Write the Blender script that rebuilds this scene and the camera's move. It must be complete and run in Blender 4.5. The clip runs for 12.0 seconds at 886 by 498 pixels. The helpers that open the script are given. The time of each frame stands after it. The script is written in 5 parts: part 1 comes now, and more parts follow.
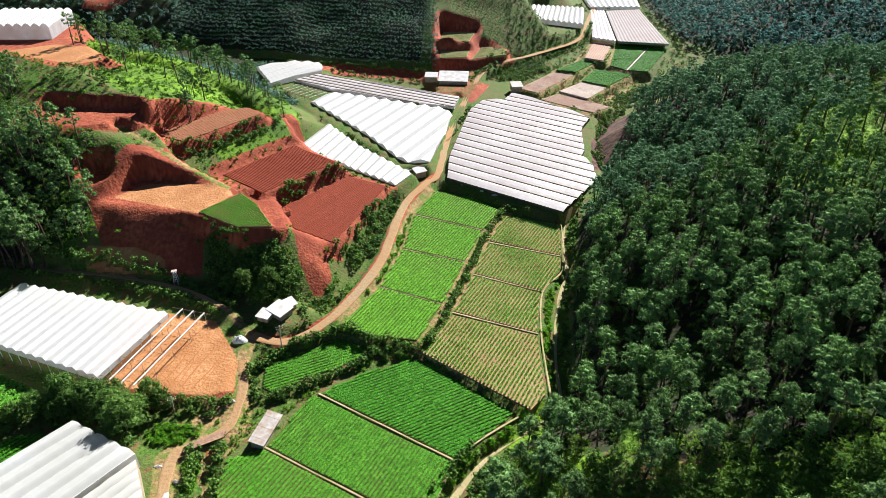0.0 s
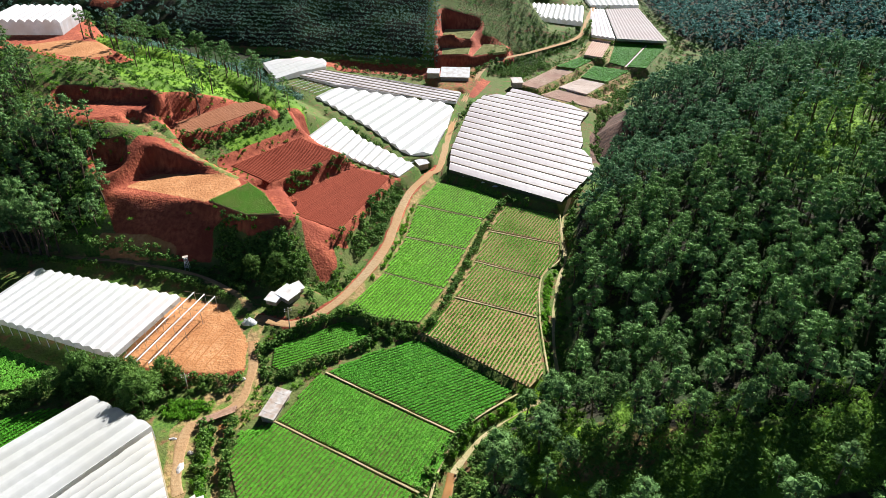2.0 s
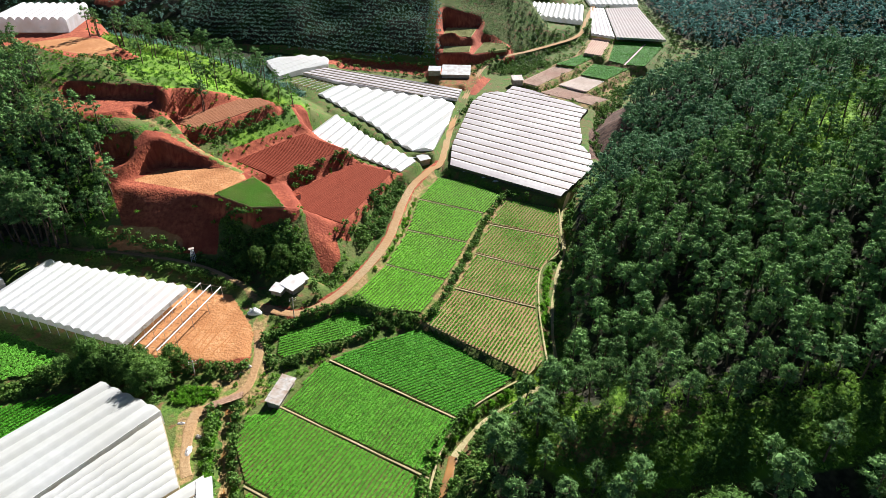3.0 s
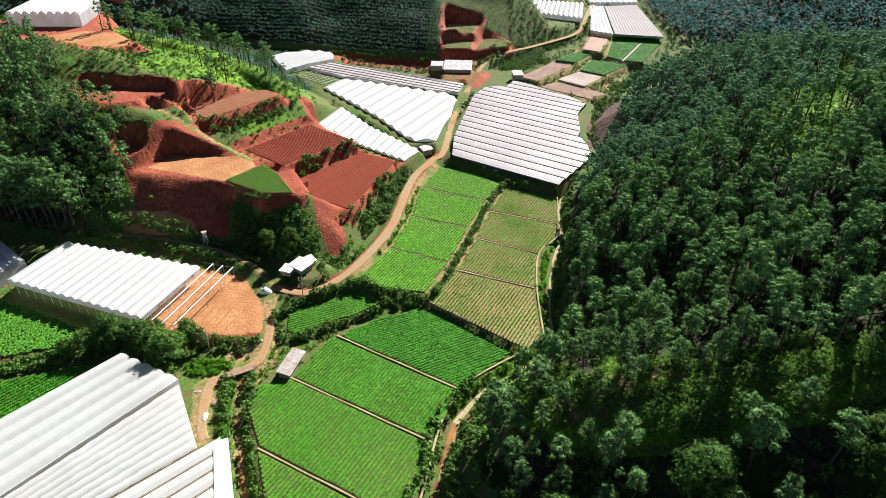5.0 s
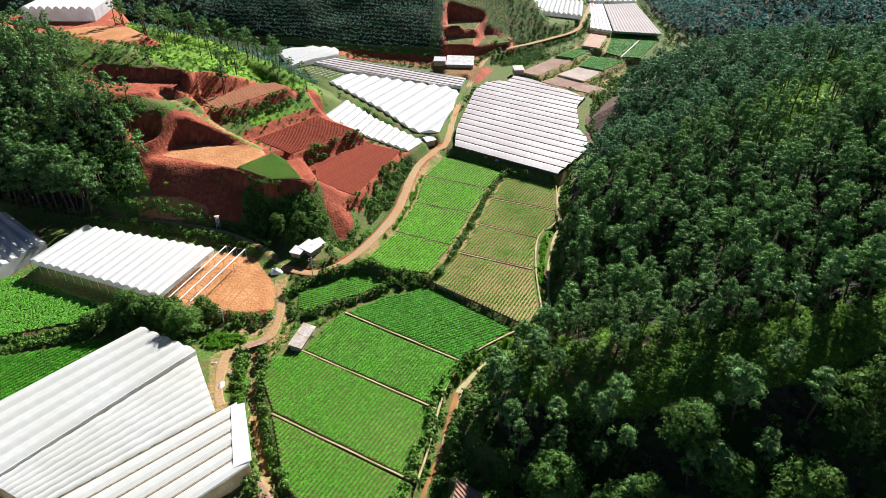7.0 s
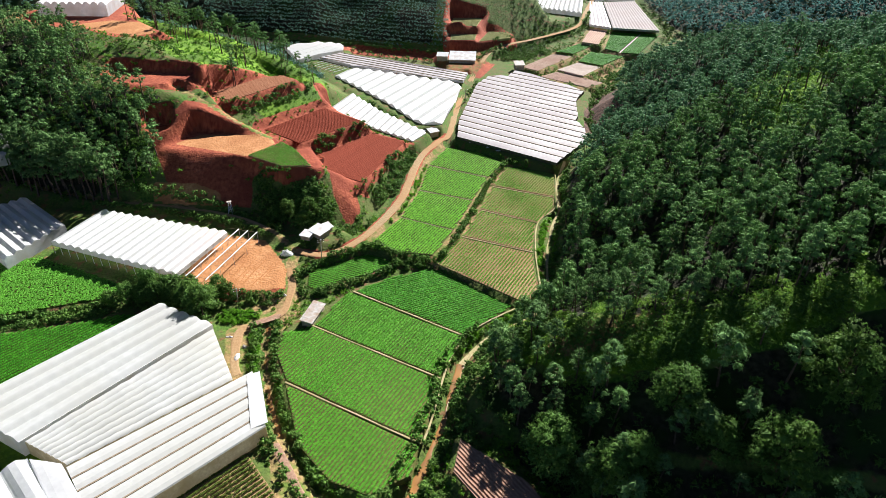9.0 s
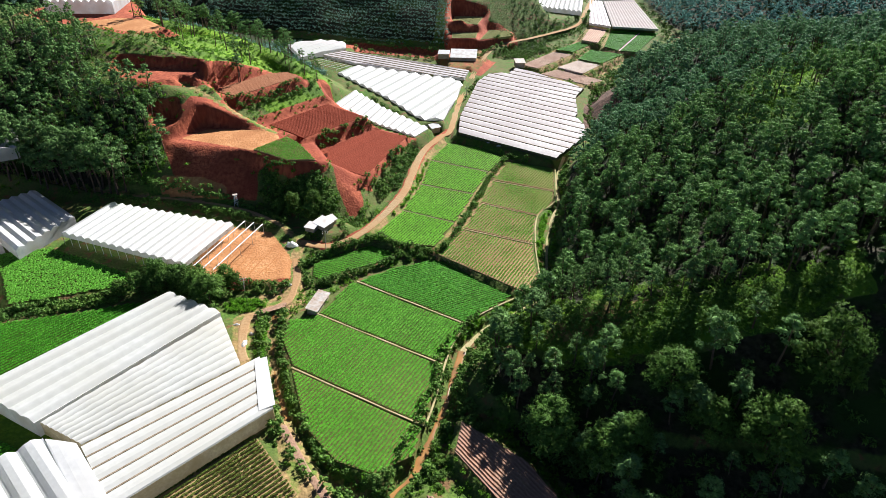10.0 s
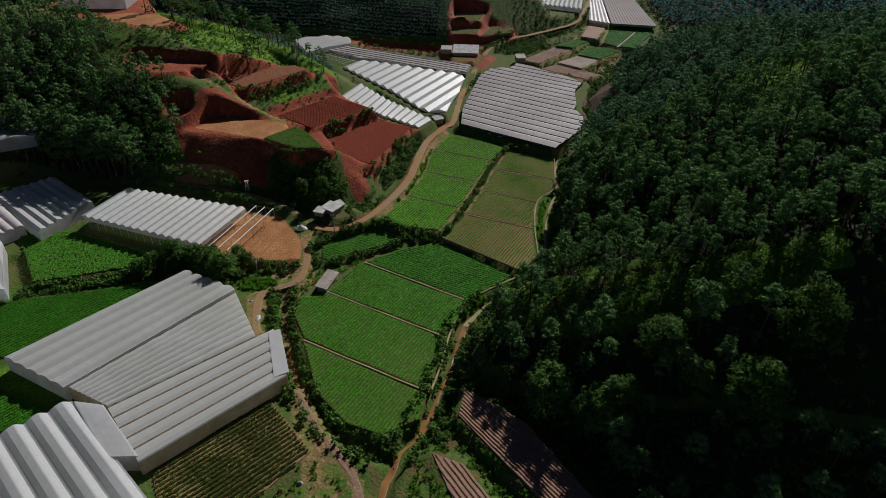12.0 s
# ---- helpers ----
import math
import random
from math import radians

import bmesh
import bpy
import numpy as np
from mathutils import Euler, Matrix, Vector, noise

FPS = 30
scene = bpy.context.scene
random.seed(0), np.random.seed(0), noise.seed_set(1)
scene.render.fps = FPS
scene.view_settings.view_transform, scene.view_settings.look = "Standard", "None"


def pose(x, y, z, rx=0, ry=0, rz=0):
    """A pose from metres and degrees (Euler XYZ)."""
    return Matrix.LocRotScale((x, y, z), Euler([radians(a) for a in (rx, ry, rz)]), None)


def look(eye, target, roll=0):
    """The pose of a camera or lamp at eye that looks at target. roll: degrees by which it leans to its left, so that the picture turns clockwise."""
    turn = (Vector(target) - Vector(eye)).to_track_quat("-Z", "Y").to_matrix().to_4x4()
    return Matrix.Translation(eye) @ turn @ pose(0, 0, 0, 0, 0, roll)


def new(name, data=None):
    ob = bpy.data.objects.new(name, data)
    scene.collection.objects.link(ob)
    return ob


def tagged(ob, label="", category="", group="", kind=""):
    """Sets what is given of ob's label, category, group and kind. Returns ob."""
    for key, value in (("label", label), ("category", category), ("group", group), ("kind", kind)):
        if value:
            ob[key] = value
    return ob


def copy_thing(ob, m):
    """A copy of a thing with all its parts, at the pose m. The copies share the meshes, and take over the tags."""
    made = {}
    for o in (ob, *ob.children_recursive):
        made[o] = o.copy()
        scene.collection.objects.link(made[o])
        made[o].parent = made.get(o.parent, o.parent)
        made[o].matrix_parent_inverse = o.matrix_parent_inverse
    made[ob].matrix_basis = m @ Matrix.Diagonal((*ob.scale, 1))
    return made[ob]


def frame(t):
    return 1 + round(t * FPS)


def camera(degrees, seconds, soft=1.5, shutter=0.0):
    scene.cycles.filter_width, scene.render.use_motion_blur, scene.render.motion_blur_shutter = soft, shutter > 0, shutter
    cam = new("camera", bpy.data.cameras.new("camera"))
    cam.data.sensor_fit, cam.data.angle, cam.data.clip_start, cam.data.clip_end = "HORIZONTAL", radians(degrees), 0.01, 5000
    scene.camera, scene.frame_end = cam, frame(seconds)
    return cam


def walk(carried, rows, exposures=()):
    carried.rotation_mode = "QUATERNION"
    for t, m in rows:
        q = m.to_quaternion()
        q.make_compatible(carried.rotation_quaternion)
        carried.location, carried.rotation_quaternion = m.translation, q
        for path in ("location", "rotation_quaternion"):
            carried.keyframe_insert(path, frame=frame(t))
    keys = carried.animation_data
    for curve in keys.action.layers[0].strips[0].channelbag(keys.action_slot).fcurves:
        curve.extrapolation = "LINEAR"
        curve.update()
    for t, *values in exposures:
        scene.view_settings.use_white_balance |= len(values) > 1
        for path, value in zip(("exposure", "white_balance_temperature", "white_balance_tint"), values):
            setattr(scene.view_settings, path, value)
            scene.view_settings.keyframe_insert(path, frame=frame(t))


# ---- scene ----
# The camera: a drone that draws back level over a farmed valley, looking down its length.
cam = camera(69.9, 12.0, soft=0.55)
METRES, EYE, TILT, LEAN, TURN, DEPTH = 45.0, 110.0, -32.5, 0.0, 0.0, 1.484
ROWS = [
    (0.0, 0.0, 0.0, 0.0, 0.0, 0.0, -0.0),
    (0.5, -0.0024, -0.0215, -0.0196, 0.02, 0.01, -0.0),
    (1.0, -0.0043, -0.0441, -0.0399, 0.05, 0.02, -0.06),
    (1.5, -0.0062, -0.0678, -0.0627, 0.08, 0.03, -0.07),
    (2.0, -0.0089, -0.0934, -0.0872, 0.1, 0.04, -0.11),
    (2.5, -0.0111, -0.1207, -0.1129, 0.13, 0.06, -0.15),
    (3.0, -0.0138, -0.1494, -0.1404, 0.16, 0.07, -0.18),
    (5.0, -0.023, -0.2709, -0.2549, 0.26, 0.1, -0.37),
    (5.5, -0.0261, -0.3024, -0.2843, 0.28, 0.11, -0.41),
    (6.0, -0.0292, -0.3337, -0.3144, 0.32, 0.14, -0.44),
    (6.5, -0.0335, -0.3658, -0.3443, 0.34, 0.16, -0.48),
    (7.0, -0.0379, -0.3983, -0.3742, 0.36, 0.16, -0.53),
    (9.0, -0.0558, -0.5263, -0.4948, 0.45, 0.2, -0.66),
    (9.5, -0.06, -0.5587, -0.5258, 0.48, 0.22, -0.7),
    (10.0, -0.0641, -0.5915, -0.5576, 0.5, 0.24, -0.74),
    (10.5, -0.0696, -0.6249, -0.5893, 0.51, 0.25, -0.76),
    (11.0, -0.074, -0.6585, -0.6211, 0.53, 0.25, -0.81),
    (11.5, -0.0779, -0.6914, -0.6533, 0.55, 0.27, -0.83),
    (12.0, -0.0811, -0.7241, -0.6846, 0.59, 0.28, -0.88),
]
walk(cam, [(t, pose(0, 0, EYE, TILT, LEAN, TURN) @ pose(METRES * x, METRES * DEPTH * y, METRES * z, 90 + pitch / DEPTH, roll, yaw / DEPTH))
           for t, x, y, z, yaw, pitch, roll in ROWS],
     exposures=[(0.0, 1.45), (10.9, 1.45), (11.2, 1.15), (11.5, 0.6), (12.0, -0.32)])

# ---- light: one sun ahead to the right, and the sky ----
SUN_AZ, SUN_EL = 27.0, 32.0
world = bpy.data.worlds.new("sky")
scene.world = world
world.use_nodes = True
wn = world.node_tree.nodes
sky = wn.new("ShaderNodeTexSky")
sky.sky_type, sky.sun_disc = "NISHITA", False
sky.air_density, sky.dust_density, sky.altitude = 0.32, 0.1, 1500
sky.sun_elevation, sky.sun_rotation = radians(SUN_EL), radians(SUN_AZ)
world.node_tree.links.new(sky.outputs[0], wn["Background"].inputs[0])
wn["Background"].inputs[1].default_value = 0.05
sun = new("sun", bpy.data.lights.new("sun", "SUN"))
sun.data.energy, sun.data.angle, sun.data.color = 5.0, radians(0.5), (1.0, 0.975, 0.965)
way = Vector((math.sin(radians(SUN_AZ)) * math.cos(radians(SUN_EL)), math.cos(radians(SUN_AZ)) * math.cos(radians(SUN_EL)), math.sin(radians(SUN_EL))))
sun.matrix_world = look(way * 500, (0, 0, 0))


# ---- materials ----
def material(name, dark, light, grain=1.0, stain=0.06, rough=0.9, bump=0.3, tint=None, island=0.0, thing=0.0, glow=0.0, dist=0.1, spec=0.08):
    """Two noises of real size: grain mixes dark and light, stain mixes in tint; island and thing vary the brightness by piece and by object.
    glow: how much of the light passes through a thin leaf or film."""
    m = bpy.data.materials.new(name)
    m.use_nodes = True
    n, link = m.node_tree.nodes, m.node_tree.links.new
    b = n["Principled BSDF"]
    geo = n.new("ShaderNodeNewGeometry")

    def noise_at(scale, detail):
        t = n.new("ShaderNodeTexNoise")
        t.inputs["Scale"].default_value, t.inputs["Detail"].default_value = scale, detail
        link(geo.outputs["Position"], t.inputs["Vector"])
        r = n.new("ShaderNodeMapRange")
        r.inputs[1].default_value, r.inputs[2].default_value = 0.32, 0.68
        link(t.outputs[0], r.inputs[0])
        return r.outputs[0]

    def mix(f, a, c, kind="MIX"):
        x = n.new("ShaderNodeMix")
        x.data_type, x.blend_type = "RGBA", kind
        for k, v in ((0, f), (6, a), (7, c)):
            if hasattr(v, "links"):
                link(v, x.inputs[k])
            else:
                x.inputs[k].default_value = v if k == 0 else (*v, 1)
        return x.outputs[2]

    g = noise_at(grain, 5)
    col = mix(g, dark, light)
    if tint:
        col = mix(noise_at(stain, 3), col, tint)
    for source, amount in ((geo.outputs["Random Per Island"], island), (n.new("ShaderNodeObjectInfo").outputs["Random"], thing)):
        if amount:
            r = n.new("ShaderNodeMapRange")
            r.inputs[3].default_value, r.inputs[4].default_value = 1 - amount, 1 + amount
            link(source, r.inputs[0])
            v = n.new("ShaderNodeHueSaturation")
            link(r.outputs[0], v.inputs["Value"])
            link(col, v.inputs["Color"])
            col = v.outputs[0]
    link(col, b.inputs["Base Color"])
    b.inputs["Roughness"].default_value = rough
    b.inputs["Specular IOR Level"].default_value = spec
    if bump:
        k = n.new("ShaderNodeBump")
        k.inputs["Strength"].default_value, k.inputs["Distance"].default_value = bump, dist
        link(g, k.inputs["Height"])
        link(k.outputs[0], b.inputs["Normal"])
    if glow:
        s, tr = n.new("ShaderNodeMixShader"), n.new("ShaderNodeBsdfTranslucent")
        link(col, tr.inputs[0])
        s.inputs[0].default_value = glow
        link(b.outputs[0], s.inputs[1])
        link(tr.outputs[0], s.inputs[2])
        link(s.outputs[0], n["Material Output"].inputs[0])
    return m


RED_EARTH = material("red_earth", (0.17, 0.030, 0.015), (0.34, 0.085, 0.04), 1.2, 0.08, bump=0.8, tint=(0.22, 0.05, 0.026), dist=0.3)
TILLED = material("tilled_red_earth", (0.14, 0.031, 0.019), (0.25, 0.064, 0.038), 2.5, 0.1, bump=0.8, tint=(0.19, 0.047, 0.028), island=0.12, spec=0.02)
ROAD = material("packed_dirt_road", (0.25, 0.175, 0.095), (0.36, 0.275, 0.16), 1.5, 0.03, bump=0.5, tint=(0.33, 0.185, 0.085))
OLIVE_ROWS = material("yellowing_crop_leaves", (0.065, 0.125, 0.018), (0.19, 0.24, 0.05), 0.8, 0.09, rough=0.65, bump=0, tint=(0.13, 0.17, 0.035), island=0.3, glow=0.35, spec=0.05)
TALL_GRASS = material("tall_grass_blades", (0.07, 0.22, 0.012), (0.20, 0.42, 0.04), 0.8, 0.12, rough=0.6, bump=0, tint=(0.12, 0.30, 0.025), island=0.3, glow=0.4, spec=0.06)
TERRACE_SOIL = material("brown_terrace_soil", (0.19, 0.075, 0.038), (0.31, 0.145, 0.078), 1.6, 0.1, bump=0.6, tint=(0.24, 0.10, 0.05))
RUT = material("rutted_orange_earth", (0.28, 0.115, 0.043), (0.38, 0.17, 0.066), 2.0, 0.2, bump=0.5)
# bed soil darkened and greened to hold the shade under dense leaves
SHADED_BED_SOIL = material("leaf_shaded_soil", (0.055, 0.065, 0.018), (0.115, 0.12, 0.035), 2.0, 0.1, bump=0.6, tint=(0.08, 0.11, 0.022))
MIXED_SOIL = material("half_covered_soil", (0.085, 0.09, 0.026), (0.165, 0.155, 0.052), 2.0, 0.1, bump=0.6, tint=(0.12, 0.125, 0.035))
DRY_SOIL = material("dry_field_soil", (0.22, 0.135, 0.085), (0.36, 0.24, 0.165), 1.6, 0.08, bump=0.5, tint=(0.26, 0.145, 0.105))
ROW_SOIL = material("pale_row_soil", (0.21, 0.155, 0.068), (0.35, 0.265, 0.13), 2.0, 0.07, bump=0.5, tint=(0.27, 0.17, 0.085))
DRY_GRASS = material("dry_olive_grass", (0.20, 0.215, 0.075), (0.33, 0.33, 0.145), 1.5, 0.12, bump=0.6, tint=(0.26, 0.27, 0.10))
STRAW = material("pale_straw_cover", (0.48, 0.40, 0.34), (0.64, 0.56, 0.50), 1.2, 0.1, bump=0.3, tint=(0.52, 0.42, 0.35))
DUSTY_SOIL = material("dusty_plot_soil", (0.30, 0.205, 0.15), (0.46, 0.34, 0.265), 1.2, 0.08, bump=0.4, tint=(0.34, 0.215, 0.165))
PATH_SOIL = material("trodden_path", (0.32, 0.26, 0.14), (0.46, 0.39, 0.23), 2.0, 0.15, bump=0.4, tint=(0.28, 0.25, 0.11))
PINE = material("pine_needles", (0.044, 0.108, 0.031), (0.198, 0.345, 0.104), 1.3, 0.13, rough=0.7, bump=0, tint=(0.108, 0.200, 0.071), island=0.28, thing=0.22, glow=0.16, spec=0.03)
# pine needles made bluer and lighter: the haze over the far shoulder is in the colour
HAZED_PINE = material("hazed_pine_needles", (0.045, 0.120, 0.052), (0.205, 0.370, 0.165), 1.0, 0.10, rough=0.7, bump=0, tint=(0.115, 0.225, 0.115), island=0.26, glow=0.2, spec=0.05)
LEAF = material("broad_leaves", (0.046, 0.110, 0.020), (0.155, 0.258, 0.050), 0.8, 0.07, rough=0.6, bump=0, tint=(0.080, 0.165, 0.036), island=0.35, thing=0.25, glow=0.3, spec=0.06)
CREEPER = material("creeper_leaves", (0.12, 0.25, 0.035), (0.26, 0.42, 0.075), 0.8, 0.12, rough=0.6, bump=0, tint=(0.17, 0.31, 0.05), island=0.3, glow=0.4, spec=0.05)
# distant needles: blue haze of the air painted into a lighter teal base
HAZED_FAR_PINE = material("hazed_far_pine_needles", (0.065, 0.175, 0.155), (0.17, 0.35, 0.29), 0.3, 0.03, rough=0.7, bump=0, tint=(0.10, 0.24, 0.215), island=0.25, glow=0.5, spec=0.1)
# dark leaves of the far slopes, raised and blued to carry distance haze
HAZED_COFFEE = material("hazed_plantation_leaves", (0.06, 0.145, 0.10), (0.19, 0.33, 0.24), 0.5, 0.03, rough=0.6, bump=0, tint=(0.11, 0.21, 0.16), island=0.3, glow=0.5, spec=0.15)
PALE_SCRUB = material("pale_scrub_leaves", (0.10, 0.16, 0.07), (0.25, 0.32, 0.17), 0.6, 0.05, rough=0.7, bump=0, tint=(0.15, 0.22, 0.10), island=0.35, glow=0.25, spec=0.05)
BARK = material("pine_bark", (0.06, 0.04, 0.03), (0.16, 0.11, 0.08), 4.0, bump=0.6)
CROP = material("bright_crop_leaves", (0.14, 0.44, 0.022), (0.28, 0.62, 0.060), 1.0, 0.05, rough=0.6, bump=0, tint=(0.19, 0.53, 0.035), island=0.2, glow=0.45, spec=0.12)
CROP_MID = material("green_crop_leaves", (0.076, 0.295, 0.018), (0.162, 0.45, 0.038), 1.0, 0.05, rough=0.6, bump=0, tint=(0.108, 0.36, 0.025), island=0.2, glow=0.45, spec=0.12)
CROP_DARK = material("dark_crop_leaves", (0.055, 0.27, 0.015), (0.125, 0.42, 0.030), 1.0, 0.05, rough=0.6, bump=0, tint=(0.08, 0.33, 0.02), island=0.2, glow=0.45, spec=0.12)
CROP_OLIVE = material("olive_crop_leaves", (0.11, 0.36, 0.03), (0.22, 0.54, 0.07), 1.0, 0.08, rough=0.6, bump=0, tint=(0.15, 0.42, 0.045), island=0.2, glow=0.45, spec=0.12)
WEED = material("weeds", (0.06, 0.18, 0.010), (0.17, 0.34, 0.03), 0.8, 0.05, rough=0.7, bump=0, tint=(0.09, 0.22, 0.02), island=0.35, glow=0.4, spec=0.12)
FILM = material("white_plastic_film", (0.74, 0.75, 0.76), (0.84, 0.85, 0.86), 0.7, 0.06, rough=0.42, bump=0.12, tint=(0.77, 0.77, 0.76), dist=0.08, glow=0.5, spec=0.4)
FILM_GREY = material("greyed_plastic_film", (0.70, 0.71, 0.69), (0.79, 0.80, 0.78), 0.6, 0.08, rough=0.42, bump=0.1, tint=(0.70, 0.70, 0.66), dist=0.08, glow=0.45, spec=0.4)
FILM_OLD = material("dusty_plastic_film", (0.72, 0.67, 0.67), (0.85, 0.82, 0.82), 0.5, 0.05, rough=0.5, bump=0.2, tint=(0.61, 0.545, 0.55), dist=0.1, glow=0.36, spec=0.35)
FAR_NET = material("pale_shade_net", (0.26, 0.235, 0.225), (0.35, 0.325, 0.31), 0.5, 0.04, rough=0.8, bump=0.2, tint=(0.28, 0.24, 0.23))
FILM_WALL = material("grey_film_wall", (0.58, 0.60, 0.62), (0.76, 0.77, 0.78), 0.8, 0.2, rough=0.5, bump=0.3, tint=(0.56, 0.53, 0.50), glow=0.6)
# greenhouse wall turned from the sun, its shade given as near-black colour
SHADED_WALL = material("shade_dark_wall", (0.03, 0.035, 0.03), (0.09, 0.095, 0.08), 1.5, 0.3, rough=0.9, bump=0.3, tint=(0.12, 0.10, 0.07))
NET_WALL = material("beige_net_wall", (0.52, 0.45, 0.32), (0.70, 0.63, 0.47), 1.5, 0.3, rough=0.8, bump=0.3, tint=(0.48, 0.39, 0.25), glow=0.62)
GUTTER = material("brown_gutter", (0.15, 0.115, 0.075), (0.29, 0.235, 0.165), 2.0, 0.3, rough=0.6, bump=0.2)
STEEL = material("galvanised_steel", (0.55, 0.55, 0.55), (0.70, 0.70, 0.70), 3.0, rough=0.4, bump=0, spec=0.6)
TIN = material("grey_sheet_roof", (0.34, 0.33, 0.31), (0.52, 0.51, 0.49), 0.8, 0.3, rough=0.6, bump=0.2, tint=(0.36, 0.28, 0.22))
OLD_TIN = material("weathered_sheet_roof", (0.29, 0.28, 0.26), (0.45, 0.44, 0.42), 0.9, 0.5, rough=0.7, bump=0.3, tint=(0.27, 0.20, 0.15))
PALE_TIN = material("pale_sheet_roof", (0.58, 0.60, 0.60), (0.76, 0.78, 0.78), 1.2, 0.4, rough=0.5, bump=0.2, tint=(0.50, 0.46, 0.42))
WALL = material("weathered_wall", (0.30, 0.24, 0.18), (0.46, 0.40, 0.32), 1.0, 0.3, bump=0.3)
MUD = material("muddy_water", (0.26, 0.115, 0.032), (0.42, 0.215, 0.065), 0.5, 0.25, rough=0.3, bump=0.1, tint=(0.20, 0.10, 0.04), spec=0.3)


def ground_material():
    """Grass, scrub and bare red earth, told apart by what grows there (attributes) and by two noises."""
    m = bpy.data.materials.new("valley_ground")
    m.use_nodes = True
    n, link = m.node_tree.nodes, m.node_tree.links.new
    geo = n.new("ShaderNodeNewGeometry")

    def tex(scale, lo=0.35, hi=0.65, source=None):
        t, r = n.new("ShaderNodeTexNoise"), n.new("ShaderNodeMapRange")
        t.inputs["Scale"].default_value, t.inputs["Detail"].default_value = scale, 6
        r.inputs[1].default_value, r.inputs[2].default_value = lo, hi
        link(source or geo.outputs["Position"], t.inputs["Vector"])
        link(t.outputs[0], r.inputs[0])
        return r.outputs[0]

    def mix(f, a, c):
        x = n.new("ShaderNodeMix")
        x.data_type = "RGBA"
        link(f, x.inputs[0])
        for k, v in ((6, a), (7, c)):
            if hasattr(v, "links"):
                link(v, x.inputs[k])
            else:
                x.inputs[k].default_value = (*v, 1)
        return x.outputs[2]

    def attribute(name, ragged):
        """The attribute, its edge broken up by noise."""
        a, s, r = n.new("ShaderNodeAttribute"), n.new("ShaderNodeMath"), n.new("ShaderNodeMapRange")
        a.attribute_name = name
        s.operation = "MULTIPLY_ADD"
        link(tex(0.5, 0.0, 1.0), s.inputs[0])
        s.inputs[1].default_value = ragged
        link(a.outputs["Fac"], s.inputs[2])
        r.inputs[1].default_value, r.inputs[2].default_value = 0.42 + ragged / 2, 0.58 + ragged / 2
        link(s.outputs[0], r.inputs[0])
        return r.outputs[0]

    scrub = mix(tex(1.3), (0.025, 0.075, 0.010), (0.085, 0.165, 0.022))
    scrub = mix(tex(0.12), scrub, (0.10, 0.115, 0.035))
    scrub = mix(tex(0.35, 0.55, 0.66), scrub, (0.15, 0.085, 0.04))
    grass = mix(tex(0.9), (0.09, 0.20, 0.012), (0.20, 0.34, 0.02))
    grass = mix(tex(0.07), grass, (0.06, 0.12, 0.016))
    # litter is darkened to near black, with the trees' shade in its colour
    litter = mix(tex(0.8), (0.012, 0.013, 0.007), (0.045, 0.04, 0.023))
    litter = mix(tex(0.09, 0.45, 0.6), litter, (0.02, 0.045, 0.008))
    streak = n.new("ShaderNodeVectorMath")
    streak.operation = "MULTIPLY"
    streak.inputs[1].default_value = (1, 1, 0.12)
    link(geo.outputs["Position"], streak.inputs[0])
    red = mix(tex(0.8, source=streak.outputs[0]), (0.21, 0.046, 0.025), (0.43, 0.125, 0.062))
    red = mix(tex(0.09), red, (0.21, 0.048, 0.026))
    pale = mix(tex(0.8), (0.36, 0.16, 0.06), (0.50, 0.26, 0.12))
    pale = mix(tex(0.1), pale, (0.32, 0.14, 0.055))
    col = mix(attribute("grass", 0.5), scrub, grass)
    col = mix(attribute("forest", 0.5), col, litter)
    col = mix(attribute("bare", 0.35), col, red)
    col = mix(attribute("pale", 0.3), col, pale)
    dirt = mix(tex(0.9), (0.17, 0.115, 0.05), (0.33, 0.225, 0.10))
    dirt = mix(tex(0.25, 0.45, 0.6), dirt, (0.11, 0.16, 0.03))
    col = mix(attribute("dirt", 0.7), col, dirt)
    col = mix(attribute("scar", 0.3), col, mix(tex(0.6, source=streak.outputs[0]), (0.045, 0.026, 0.018), (0.15, 0.085, 0.06)))
    b = n["Principled BSDF"]
    b.inputs["Roughness"].default_value, b.inputs["Specular IOR Level"].default_value = 0.95, 0.15
    link(col, b.inputs["Base Color"])
    k = n.new("ShaderNodeBump")
    k.inputs["Strength"].default_value, k.inputs["Distance"].default_value = 0.6, 0.3
    link(tex(1.4, 0.2, 0.8), k.inputs["Height"])
    link(k.outputs[0], b.inputs["Normal"])
    return m


# ---- building helpers ----
rng = np.random.default_rng(7)


def mesh_of(name, verts, faces, mat, smooth=False):
    me = bpy.data.meshes.new(name)
    me.from_pydata(np.asarray(verts, float).reshape(-1, 3).tolist(), [], faces.tolist() if isinstance(faces, np.ndarray) else faces)
    me.materials.append(mat)
    if smooth:
        me.shade_smooth()
    return me


def thing(name, at, label, category, group="", kind=""):
    """An empty at the base of a thing, to carry its parts."""
    ob = new(name)
    ob.location, ob.empty_display_size = at, 0.5
    return tagged(ob, label, category, group, kind)


def part(name, verts, faces, mat, parent, label="", smooth=False):
    """One mesh under a thing or under a part of it; the corners are given in the world."""
    top = parent
    while top.parent:
        top = top.parent
    v = np.asarray(verts, float).reshape(-1, 3) - np.array(top.location)
    ob = new(name, mesh_of(name, v, faces, mat, smooth))
    ob.parent = parent
    return tagged(ob, label)


